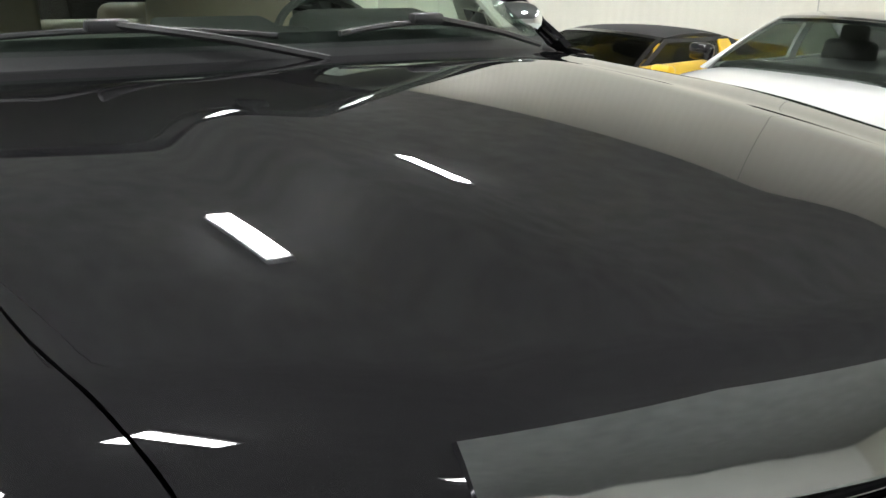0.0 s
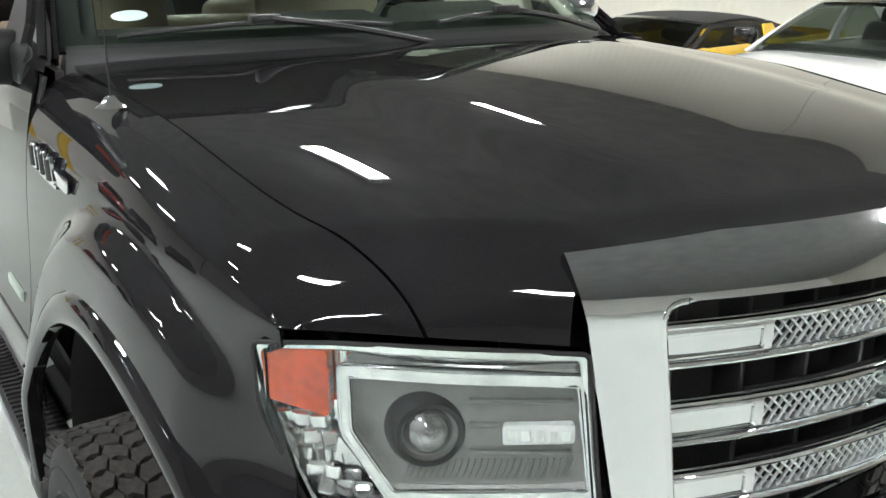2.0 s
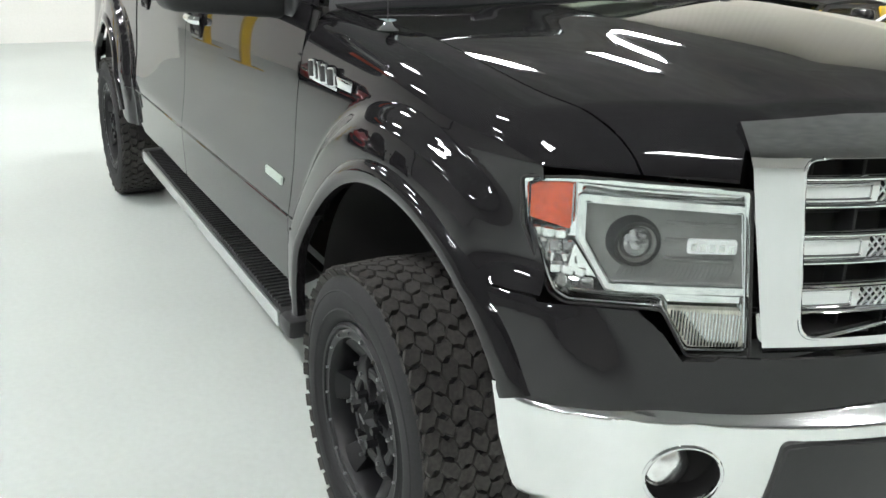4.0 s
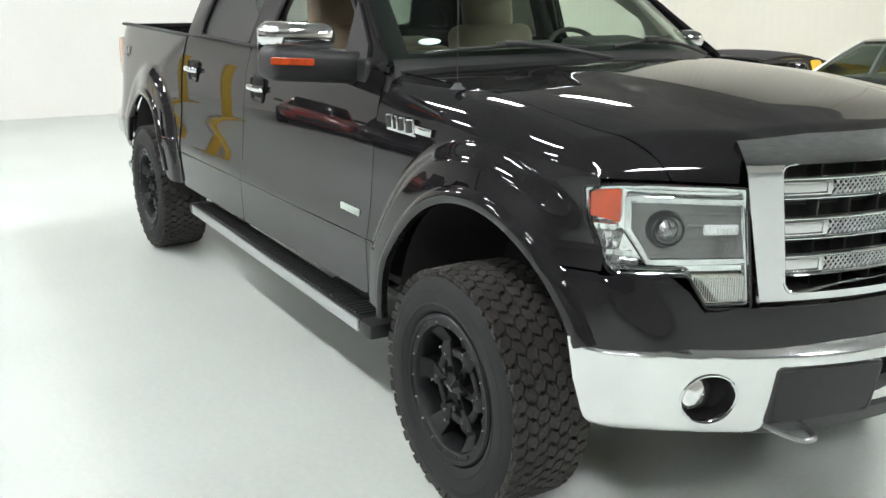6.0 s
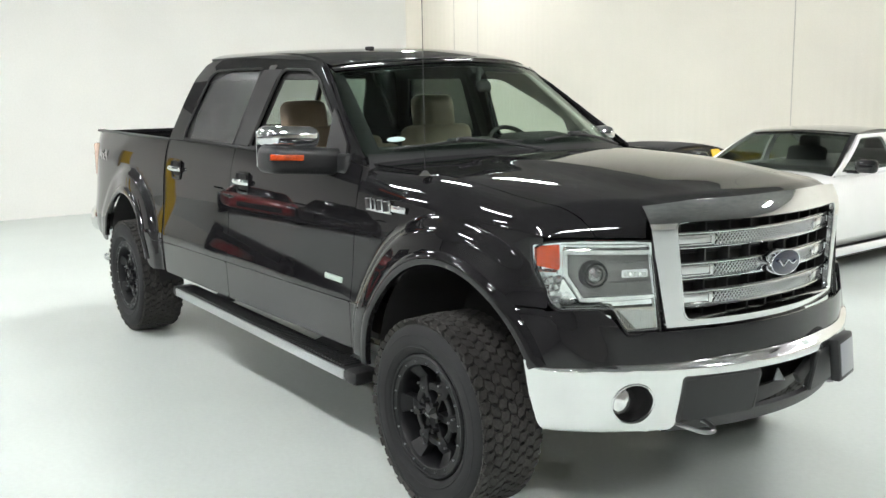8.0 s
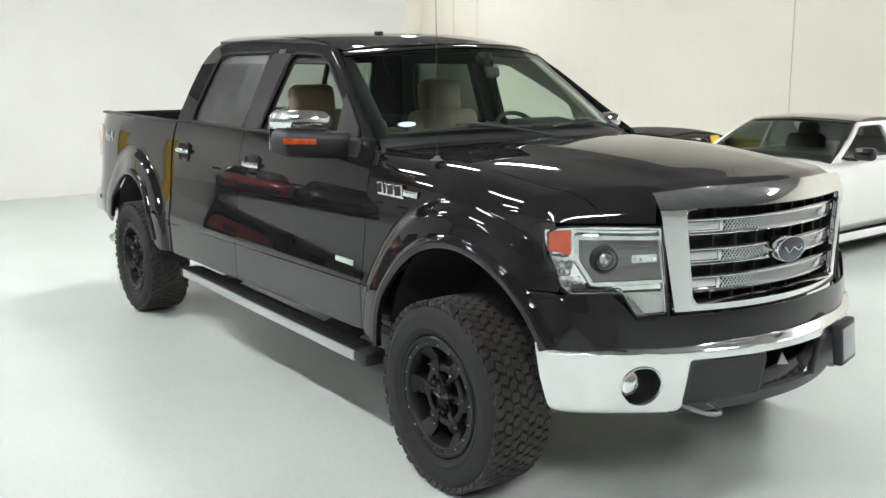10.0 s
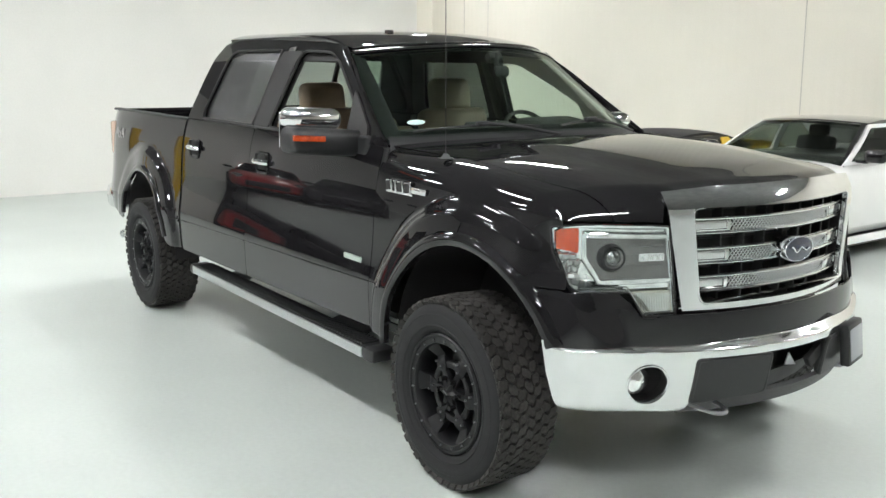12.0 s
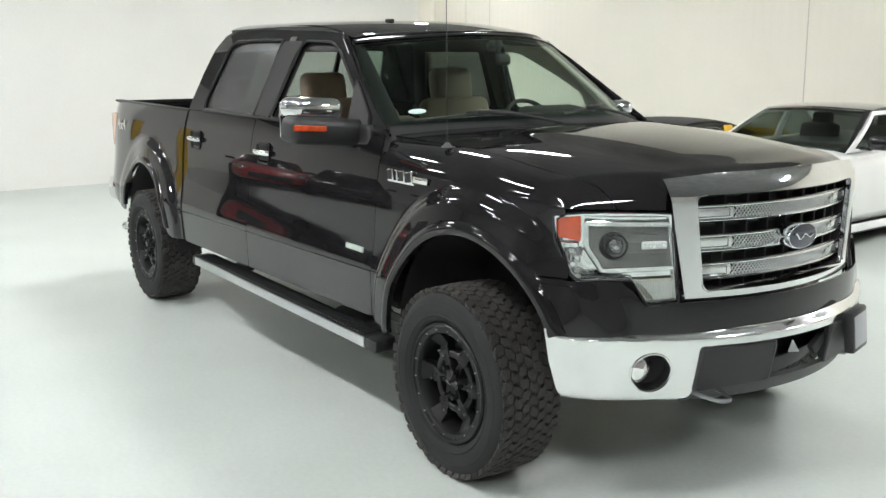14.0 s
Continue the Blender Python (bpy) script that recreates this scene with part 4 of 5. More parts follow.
# head lamps
def headlamp(sg):
    a, b = np.array((0.506, -0.923)), np.array((0.790, -0.592))
    way = (b - a) / np.linalg.norm(b - a)
    away = np.array((way[1], -way[0]))

    def lay(depth=0.0, lean=0.0):
        def place(s, z):
            k = 0.020 * math.sin(math.pi * min(1, max(0, s / 0.46))) - depth + lean * (z - 1.1)
            p = a + way * s + away * k
            return (p[0] - 0.03 * (z - 1.1), p[1] * (-sg), z)

        return place

    outline = rounded([(0.0, 1.238), (0.12, 1.251), (0.444, 1.252), (0.478, 0.908), (0.354, 0.900), (0.298, 0.996), (0.098, 0.985), (0.070, 1.000), (0.004, 1.145)], 0.012)
    lamp = sheet("headlamp", outline, lay(0.046, 0.10), LAMP_CHROME, truck, "large clear headlamp with chrome reflector and orange marker", step=0.03, thick=0.01, out=(0.3, -sg * 0.5, 1.1))
    out = (0.3, -sg * 0.5, 1.1)
    sheet("lens_cover", outline, lay(0.0), LENS, lamp, step=0.03, thick=0.004, out=out).visible_shadow = False
    # chrome frame round the lamp
    ring_in = [(0.235 + (s - 0.235) * 0.955, 1.075 + (z - 1.075) * 0.950) for s, z in outline]
    sheet("lamp_frame", outline, lay(0.020, 0.10), LAMP_CHROME, lamp, step=0.03, thick=0.024, holes=(ring_in,), out=out)
    sheet("marker", rounded([(0.010, 1.228), (0.104, 1.236), (0.104, 1.140), (0.016, 1.156)], 0.008), lay(0.010), AMBER, lamp, "orange side marker", step=0.02, thick=0.02, out=out)
    frame_out = rounded([(0.118, 1.216), (0.446, 1.218), (0.464, 1.036), (0.182, 1.020), (0.118, 1.120)], 0.008)
    frame_in = rounded([(0.131, 1.201), (0.432, 1.203), (0.450, 1.051), (0.190, 1.037), (0.133, 1.122)], 0.006)
    sheet("bezel_rim", frame_out, lay(0.012), SATIN, lamp, step=0.02, thick=0.030, holes=(frame_in,), out=out)
    sheet("bezel", frame_in, lay(0.036), BEZEL, lamp, "grey ribbed inner bezel", step=0.03, thick=0.01, out=out)
    p = np.array(lay(0.042)(0.232, 1.122))
    yaw = math.degrees(math.atan2(-sg * away[1], away[0]))
    for name, prof, mat, lab in (("projector", [(0.0, 0.036), (0.012, 0.034), (0.024, 0.027), (0.033, 0.015), (0.037, 0.0)], GLOBE, "clear glass projector"), ("projector_bowl", [(0.0, 0.010), (0.02, 0.006), (0.037, 0.012), (0.040, 0.020), (0.043, 0.0)], BEZEL, ""), ("projector_ring", [(0.039, 0.022), (0.047, 0.024), (0.056, 0.004), (0.058, -0.01)], PLASTIC, "black projector ring")):
        bm = bmesh.new()
        lathe(bm, prof, 28, "x")
        bmesh.ops.transform(bm, matrix=pose(*p, 0, 0, yaw * 0.6), verts=bm.verts[:])
        part(name, bm, mat, lamp, lab)
    for dz in (-0.030, 0.010, 0.045):
        bm = bmesh.new()
        tube(bm, [lay(0.033)(s, 1.125 + dz + 0.02 * (s - 0.3)) for s in (0.29, 0.34, 0.39, 0.425)], 0.004, 6, 3)
        part("bezel_fin", bm, BEZEL, lamp)
    sheet("led_bar", rounded([(0.335, 1.112), (0.430, 1.116), (0.430, 1.144), (0.335, 1.140)], 0.006), lay(0.022), LIGHTMARK, lamp, "white lamp strip", step=0.03, thick=0.012, out=out)
    for i in range(5):
        sheet("led_cell", [(0.342 + 0.018 * i, 1.119), (0.353 + 0.018 * i, 1.1195), (0.353 + 0.018 * i, 1.1345), (0.342 + 0.018 * i, 1.134)], lay(0.020), REFLECTOR, lamp, step=0.05, thick=0.004, out=out)
    # lower ribbed lamp
    sheet("turn_lamp", rounded([(0.306, 0.994), (0.453, 1.000), (0.464, 0.922), (0.354, 0.914)], 0.008), lay(0.020), RIBBED, lamp, "ribbed turn lamp", step=0.03, thick=0.02, out=out)
    bm = bmesh.new()
    for i in range(22):
        s = 0.318 + 0.0064 * i
        z0 = 0.920 if s > 0.358 else 0.991 - (s - 0.306) * 1.4
        tube(bm, [lay(0.017)(s, z0), lay(0.017)(s, (z0 + 0.992) / 2), lay(0.017)(s, 0.992)], 0.0022, 5, 1)
    part("lens_ribs", bm, CHROME, lamp, "", True)["kind"] = "stuff"
    for line, depth, thick, mat in ((outline, 0.004, 0.0035, DARK), (ring_in, 0.014, 0.004, CHROME), (frame_out, 0.014, 0.0035, CHROME), (frame_in, 0.014, 0.003, CHROME)):
        bm = bmesh.new()
        tube(bm, [lay(depth)(s, z) for s, z in line + line[:1]], thick, 8, 1)
        part("lamp_bead" if mat is CHROME else "lamp_gasket", bm, mat, lamp)
    # bright sill under the bezel and beside it
    sill = [(0.114, 1.110), (0.176, 1.017), (0.456, 1.033), (0.462, 1.012), (0.302, 1.003), (0.108, 0.997), (0.098, 1.036)]
    sheet("chrome_sill", rounded(sill, 0.006), lay(0.018, 0.16), LAMP_CHROME, lamp, step=0.02, thick=0.010, out=out)
    # small chrome facets under the marker and over the bezel
    bm = bmesh.new()
    rng = random.Random(11)
    for i in range(5):
        for j in range(3):
            sx, z = 0.030 + 0.027 * j + 0.015 * i, 1.122 - 0.025 * i
            p = lay(0.030)(sx, z)
            box(bm, (0.012, 0.026, 0.024), p, 0.004, (rng.uniform(-10, 10), rng.uniform(-18, 18), -sg * (130 + rng.uniform(-18, 18))), 1)
    part("facets", bm, SATIN, lamp, "small chrome facets", False)["kind"] = "stuff"
    for z in (1.239, 1.246):
        bm = bmesh.new()
        tube(bm, [lay(0.016)(sx, z + 0.006 * min(1, sx / 0.12) - 0.006) for sx in (0.115, 0.2, 0.3, 0.44)], 0.0035, 8, 3)
        part("lamp_bead", bm, CHROME, lamp)
    # dark bowl round the projector, ribbed floor of the bezel
    bm = bmesh.new()
    for i in range(26):
        sx = 0.20 + 0.0088 * i
        tube(bm, [lay(0.034)(sx, 1.050 + 0.01 * i / 26), lay(0.034)(sx + 0.006, 1.064 + 0.01 * i / 26), lay(0.035)(sx + 0.010, 1.078 + 0.01 * i / 26)], 0.0016, 5, 1)
    part("bezel_ribs", bm, BEZEL, lamp)["kind"] = "stuff"
    return lamp


headlamp(1)
headlamp(-1)


# wheels
def wheel_mesh():
    seg = 60
    R = 0.424
    bm = bmesh.new()
    lathe(bm, [(0.262, -0.115), (0.272, -0.138), (0.29, -0.150), (0.325, -0.157), (0.36, -0.154), (0.388, -0.143), (0.402, -0.124), (0.406, -0.06), (0.406, 0.0), (0.406, 0.06), (0.402, 0.124), (0.388, 0.143), (0.36, 0.154), (0.325, 0.157), (0.275, 0.142), (0.262, 0.115)], seg, "y")
    for ridge in (0.300, 0.352):
        lathe(bm, [(ridge - 0.006, -0.1525), (ridge, -0.1568), (ridge + 0.006, -0.1525)], seg, "y")
    tyre = bm
    tread = bmesh.new()
    n, rows = 52, 7
    rng = random.Random(4)
    pitch, wide = 2 * math.pi / n, 0.0405
    corners = ((-0.64, -0.06), (-0.36, 0.49), (0.06, 0.37), (0.34, 0.49), (0.64, 0.06), (0.36, -0.49), (-0.06, -0.37), (-0.34, -0.49))
    for i in range(n):
        for j in range(rows):
            skew = (0.30, -0.24, 0.28, -0.22, 0.28, -0.24, 0.30)[j]
            tall = R - 0.001 - 0.0045 * abs(j - 3) / 3
            jig = [(rng.uniform(-0.06, 0.05), rng.uniform(-0.07, 0.05)) for _ in corners]
            rings = []
            for r, k in ((R - 0.020, 0.98), (tall - 0.002, 0.93), (tall, 0.87)):
                ring = []
                for (u, c), (du, dc) in zip(corners, jig):
                    y = (j - 3) * wide + (u + du) * k * wide
                    ang = (i + 0.5 * (j % 2) + (c + dc) * k + skew * u * k) * pitch
                    ring.append(tread.verts.new((r * math.cos(ang), y, r * math.sin(ang))))
                rings.append(ring)
            for a, b in zip(rings, rings[1:]):
                for k in range(8):
                    tread.faces.new((a[k], a[(k + 1) % 8], b[(k + 1) % 8], b[k]))
            tread.faces.new(rings[-1])
        for edge in (-1, 1):
            a = 360 * (i + 0.3 * edge) / n
            bmesh.ops.create_cube(tread, size=1, matrix=pose(0, 0, 0, 0, -a, 0) @ pose(R - 0.0285, edge * 0.1385, 0, 0, 0, edge * 34) @ Matrix.Diagonal((0.028 + 0.012 * (i % 2), 0.005, 0.037, 1)))
    rim = bmesh.new()
    lathe(rim, [(0.262, -0.118), (0.266, -0.140), (0.259, -0.147), (0.250, -0.145), (0.247, -0.139), (0.224, -0.139), (0.218, -0.132), (0.212, -0.09), (0.20, 0.10), (0.262, 0.118)], seg, "y")
    lathe(rim, [(0.106, -0.070), (0.106, -0.096), (0.112, -0.101), (0.130, -0.101), (0.136, -0.096), (0.136, -0.070)], seg, "y", close=True)
    cyl(rim, 0.044, 0.07, (0, -0.078, 0), "y", 20, bevel=0.006)
    disc = bmesh.new()
    cyl(disc, 0.165, 0.03, (0, 0.0, 0), "y", 32)
    cyl(disc, 0.085, 0.10, (0, 0.02, 0), "y", 24)
    bolts = bmesh.new()
    for i in range(18):
        a = radians(20 * i + 7)
        cyl(bolts, 0.0042, 0.010, (0.2355 * math.cos(a), -0.140, 0.2355 * math.sin(a)), "y", 6)
    for i in range(6):
        for r, off in ((0.121, 0), (0.152, 9)):
            a = radians(60 * i + off)
            cyl(bolts, 0.0052, 0.016, (r * math.cos(a), -0.106, r * math.sin(a)), "y", 8)
    star = bmesh.new()
    tip, base = star.verts.new((0, -0.134, 0)), star.verts.new((0, -0.090, 0))
    edge = [star.verts.new(((0.094 if i % 2 == 0 else 0.030) * math.cos(radians(30 * i)), -0.113, (0.094 if i % 2 == 0 else 0.030) * math.sin(radians(30 * i)))) for i in range(12)]
    for i in range(12):
        star.faces.new((tip, edge[i - 1], edge[i]))
        star.faces.new((base, edge[i], edge[i - 1]))
    mark = bmesh.new()
    box(mark, (0.034, 0.004, 0.006), (0.004, -0.133, 0.006), 0.0015, (0, 25, 0))
    return (("tyre", tyre, RUBBER, ""), ("tread", tread, TREAD, "worn brown-black tread blocks"), ("brake_disc", disc, UNDER, ""), ("rim_bolts", bolts, STUD, ""), ("centre_star", star, RIM, ""), ("centre_mark", mark, STUD, "bright mark")), rim


def spoke_mesh():
    """A narrow arm out to a bolted pod, then a flared pad that meets the outer ring."""
    bm = bmesh.new()
    rows = [(0.030, 0.020, -0.104), (0.100, 0.014, -0.102), (0.112, 0.030, -0.106), (0.138, 0.037, -0.106), (0.150, 0.033, -0.103), (0.168, 0.031, -0.092), (0.219, 0.046, -0.126)]
    rings = [[bm.verts.new((r, y, -w)), bm.verts.new((r, y, w)), bm.verts.new((r, y + 0.045, w)), bm.verts.new((r, y + 0.045, -w))] for r, w, y in rows]
    for a, b in zip(rings, rings[1:]):
        for k in range(4):
            bm.faces.new((a[k], a[(k + 1) % 4], b[(k + 1) % 4], b[k]))
    bm.faces.new(rings[0][::-1])
    bm.faces.new(rings[-1])
    bmesh.ops.bevel(bm, geom=[e for e in bm.edges if abs(e.verts[0].co.y - e.verts[1].co.y) < 0.04 and e.verts[0].co.z * e.verts[1].co.z > 0], offset=0.003, segments=2, affect="EDGES", profile=0.5)
    return bm


pieces, rim_bm = wheel_mesh()
wheel = part("wheel", rim_bm, RIM, truck, "matte black spoked wheel with all-terrain tyre")
for name, bm, mat, lab in pieces:
    ob = part(name, bm, mat, wheel, lab, name not in ("tread", "centre_star"))
    if name in ("tread", "rim_bolts"):
        ob["kind"] = "stuff"
bm = bmesh.new()
cyl(bm, 0.012, 0.035, (0.066, -0.115, 0), "y", 6)
nut = part("lug_nut", bm, RIM, wheel)
for i in range(1, 6):
    ob = new("lug_nut", nut.data)
    ob.parent = wheel
    ob.matrix_basis = pose(0, 0, 0, 0, 60 * i, 0)
spoke = part("spoke", spoke_mesh(), RIM, wheel)
for i in range(6):
    ob = spoke if not i else new("spoke", spoke.data)
    ob.parent = wheel
    ob.matrix_basis = pose(0, 0, 0, 0, 60 * i, 0)
wheel.location = (0, -0.925, 0.447)
for x, y, z, turn in ((-4.03, -0.92, 0.388, 0), (0, 0.925, 0.447, 180), (-4.03, 0.92, 0.388, 180)):
    w = copy_thing(wheel, pose(x, y, z, 0, 25, turn))

# underbody, axles, bed and tail
bm = bmesh.new()
box(bm, (4.7, 0.12, 0.16), (-2.25, -0.46, 0.66), 0.01)
box(bm, (4.7, 0.12, 0.16), (-2.25, 0.46, 0.66), 0.01)
box(bm, (0.5, 0.9, 0.10), (0.1, 0, 0.60), 0.02)
box(bm, (0.7, 0.55, 0.28), (-1.1, 0, 0.60), 0.05)
part("chassis", bm, UNDER, truck)
bm = bmesh.new()
cyl(bm, 0.045, 1.6, (0, 0, 0.447), "y", 16)
cyl(bm, 0.05, 1.6, (-4.03, 0, 0.388), "y", 16)
cyl(bm, 0.14, 0.24, (-4.03, 0, 0.388), "y", 20, bevel=0.04)
part("axle", bm, UNDER, truck)
bm = bmesh.new()
box(bm, (2.6, 1.78, 0.03), (-1.95, 0, 0.62))
part("cab_floor", bm, UNDER, truck, "", False)
bm = bmesh.new()
box(bm, (1.76, 1.76, 0.03), (-4.19, 0, 0.93))
box(bm, (0.03, 1.76, 0.52), (-3.325, 0, 1.19))
part("bed_floor", bm, UNDER, truck, "", False)
bm = bmesh.new()
box(bm, (0.07, 1.72, 0.54), (-5.08, 0, 1.17), 0.02)
part("tailgate", bm, PAINT, truck)
bm = bmesh.new()
box(bm, (0.26, 1.93, 0.21), (-5.17, 0, 0.685), 0.05)
part("rear_bumper", bm, CHROME, truck, "chrome rear bumper")
bm = bmesh.new()
lathe(bm, [(0.030, 0.0), (0.038, 0.0), (0.038, 0.20), (0.030, 0.20)], 20, "y", (-4.72, -1.00, 0.425), True)
bmesh.ops.rotate(bm, cent=(-4.72, -1.00, 0.425), matrix=Matrix.Rotation(radians(50), 3, "Z"), verts=bm.verts[:])
part("exhaust_tip", bm, CHROME, truck, "chrome exhaust tip")

# cabin
bm = bmesh.new()
box(bm, (0.42, 1.62, 0.34), (-0.92, 0, 1.32), 0.09, (0, 8, 0), 3)
box(bm, (0.26, 0.44, 0.12), (-1.00, 0.42, 1.475), 0.055, (0, 6, 0), 3)
box(bm, (0.30, 0.30, 0.05), (-0.95, -0.02, 1.485), 0.02, (0, 8, 0), 3)
part("dashboard", bm, TRIM, truck)
bm = bmesh.new()
lathe(bm, [(0.178, -0.012), (0.190, -0.016), (0.200, 0.0), (0.190, 0.016), (0.178, 0.012)], 36, "x", close=True)
box(bm, (0.03, 0.36, 0.04), (0, 0, 0), 0.012)
box(bm, (0.03, 0.05, 0.18), (0, 0, -0.09), 0.012)
cyl(bm, 0.06, 0.05, (0, 0, 0), "x", 20, bevel=0.01)
bmesh.ops.transform(bm, matrix=pose(-1.22, 0.42, 1.395, 0, -28, 0), verts=bm.verts[:])
part("steering_wheel", bm, TRIM, truck)


def seat(x, y, w):
    bm = bmesh.new()
    box(bm, (0.52, w, 0.17), (x, y, 1.02), 0.06, (0, -6, 0), 3)
    box(bm, (0.15, w * 0.96, 0.62), (x - 0.31, y, 1.25 if w < 1 else 1.07), 0.06, (0, -14, 0), 3)
    ob = part("car_seat", bm, LEATHER, truck, "tan leather seat")
    for dy in ((0,) if w < 0.8 else (-0.42, 0.42)):
        bm = bmesh.new()
        box(bm, (0.12, 0.31, 0.23), (x - 0.41, y + dy, 1.632 - (0.03 if y < 0 else 0) - (0.31 if w > 1 else 0)), 0.055, (0, -10, 0), 3)
        part("headrest", bm, LEATHER, ob, "tan leather headrest")
        bm = bmesh.new()
        cyl(bm, 0.008, 0.14, (x - 0.40, y + dy - 0.07, 1.50 if w < 1 else 1.24), "z", 8)
        cyl(bm, 0.008, 0.14, (x - 0.40, y + dy + 0.07, 1.50 if w < 1 else 1.24), "z", 8)
        part("headrest_post", bm, STUD, ob)
    return ob


seat(-1.90, -0.40, 0.54)
seat(-1.62, 0.40, 0.54)
seat(-2.55, 0.0, 1.45)
bm = bmesh.new()
box(bm, (0.035, 0.135, 0.062), (-1.02, 0.035, 1.805), 0.022, (0, -10, 20), 3)
cyl(bm, 0.014, 0.09, (-1.06, 0.03, 1.86), "z", 10)
box(bm, (0.06, 0.09, 0.05), (-1.09, 0.03, 1.88), 0.015, (0, -35, 0))
part("rear_view_mirror", bm, DARK, truck)
sheet("headliner", [(-1.42, -0.63), (-1.20, -0.2), (-1.20, 0.2), (-1.42, 0.63), (-2.98, 0.70), (-2.98, -0.70)], lambda x, y: (x, y, roof_z(x, y) - 0.055), LINER, truck, step=0.3, thick=0.01, out=(-2, 0, 3))
for s in (-1, 1):
    bm = bmesh.new()
    box(bm, (0.10, 0.03, 0.50), (-2.07, s * 0.79, 1.70), 0.02, (s * 20, 0, 0))
    part("door_pillar_trim", bm, TRIM, truck)
    sheet("door_card", [(-0.75, 0.75), (-0.75, 1.44), (-3.2, 1.44), (-3.2, 0.75)], lambda x, z, s=s: (x, s * 0.88, z), TRIM, truck, step=0.5, thick=0.02)

# engine bay, under the closed hood
ENGINE = material("engine_plastic", (0.028, 0.028, 0.029), 0.5, grain=0.2, grain_size=250, stain=0.25, stain_size=7, bump=0.2)
CAP_RED = material("red_terminal_cover", (0.55, 0.02, 0.025), 0.4, stain=0.1)
FOIL = material("foil_heat_shield", (0.70, 0.70, 0.70), 0.3, 1.0, grain=0.2, grain_size=40, bump=0.9)
TANK = material("milky_tank", (0.75, 0.73, 0.62), 0.4, stain=0.12, stain_size=9)
FIN = material("radiator_fins", (0.05, 0.05, 0.05), 0.5, 0.5, grain=0.3, grain_size=300, bump=0.5)


def bay_box(name, size, at, mat, parent, label="", bevel=0.015, turn=(0, 0, 0)):
    bm = bmesh.new()
    box(bm, size, at, bevel, turn)
    return part(name, bm, mat, parent, label)


battery = bay_box("battery", (0.32, 0.19, 0.19), (0.30, -0.60, 1.205), ENGINE, truck, "black starter battery with pale labels", 0.012, (0, 0, 12))
for x, y, w, h in ((0.22, -0.62, 0.09, 0.06), (0.34, -0.60, 0.10, 0.07), (0.30, -0.69, 0.06, 0.03)):
    bay_box("battery_label", (w, h, 0.004), (x, y, 1.301), LIGHTMARK, battery, "", 0.001, (0, 0, 12))
for x, y in ((0.20, -0.52), (0.44, -0.54)):
    bm = bmesh.new()
    cyl(bm, 0.012, 0.05, (x, y, 1.315), "z", 12)
    box(bm, (0.05, 0.03, 0.018), (x, y, 1.310), 0.004)
    part("battery_terminal", bm, STUD, battery)
bm = bmesh.new()
box(bm, (0.11, 0.075, 0.05), (0.43, -0.50, 1.345), 0.018, (0, 0, 30), 3)
tube(bm, [(0.46, -0.49, 1.345), (0.50, -0.44, 1.345), (0.52, -0.38, 1.335)], 0.014, 8, 4)
part("terminal_cover", bm, CAP_RED, battery, "red plastic terminal cover")
bm = bmesh.new()
tube(bm, [(0.16, -0.38, 1.22), (0.17, -0.20, 1.285), (0.14, -0.02, 1.30), (0.13, 0.12, 1.30), (0.10, 0.28, 1.30)], 0.062, 18, 6)
duct = part("intake_duct", bm, ENGINE, truck, "thick black air intake duct")
bm = bmesh.new()
for i in range(7):
    lathe(bm, [(0.060, 0.0), (0.072, 0.009), (0.060, 0.018)], 20, "y", (0.10, 0.27 + 0.02 * i, 1.30))
part("bellows", bm, ENGINE, duct)
bm = bmesh.new()
lathe(bm, [(0.064, -0.008), (0.067, -0.006), (0.067, 0.006), (0.064, 0.008)], 24, "y", (0.13, 0.12, 1.30))
part("hose_clamp", bm, STUD, duct)
bay_box("air_box", (0.34, 0.30, 0.16), (0.17, 0.62, 1.22), ENGINE, truck, "black air filter box", 0.03)
fuse = bay_box("fuse_box", (0.24, 0.30, 0.12), (0.30, 0.22, 1.19), ENGINE, truck, "black fuse box with ribbed lid", 0.012, (0, 0, 12))
for i in range(6):
    bay_box("lid_rib", (0.20, 0.008, 0.008), (0.30, 0.12 + 0.04 * i, 1.252), ENGINE, fuse, "", 0.002, (0, 0, 12))
bm = bmesh.new()
box(bm, (0.56, 0.62, 0.13), (-0.14, -0.06, 1.20), 0.045, (0, 4, 0), 3)
cover = part("engine_cover", bm, ENGINE, truck, "broad black engine cover")
for y in (-0.22, -0.06, 0.10):
    bay_box("cover_rib", (0.34, 0.05, 0.02), (-0.14, y, 1.268), ENGINE, cover, "", 0.008, (0, 4, 0))
tank = bay_box("coolant_tank", (0.20, 0.20, 0.15), (-0.14, 0.63, 1.24), TANK, truck, "milky plastic coolant tank", 0.03)
bm = bmesh.new()
cyl(bm, 0.035, 0.04, (-0.14, 0.62, 1.333), "z", 20, bevel=0.005)
part("tank_cap", bm, ENGINE, tank)
bm = bmesh.new()
cyl(bm, 0.04, 0.03, (-0.11, -0.68, 1.25), "z", 20, bevel=0.005)
box(bm, (0.10, 0.10, 0.10), (-0.11, -0.68, 1.19), 0.02)
part("oil_filler", bm, ENGINE, truck)
sheet("firewall", [(-0.72, 0.85), (0.72, 0.85), (0.74, 1.40), (-0.74, 1.40)], lambda y, z: (-0.60 + 0.03 * math.sin(9 * y), y, z), UNDER, truck, step=0.08, thick=0.01, out=(-2, 0, 1.1))
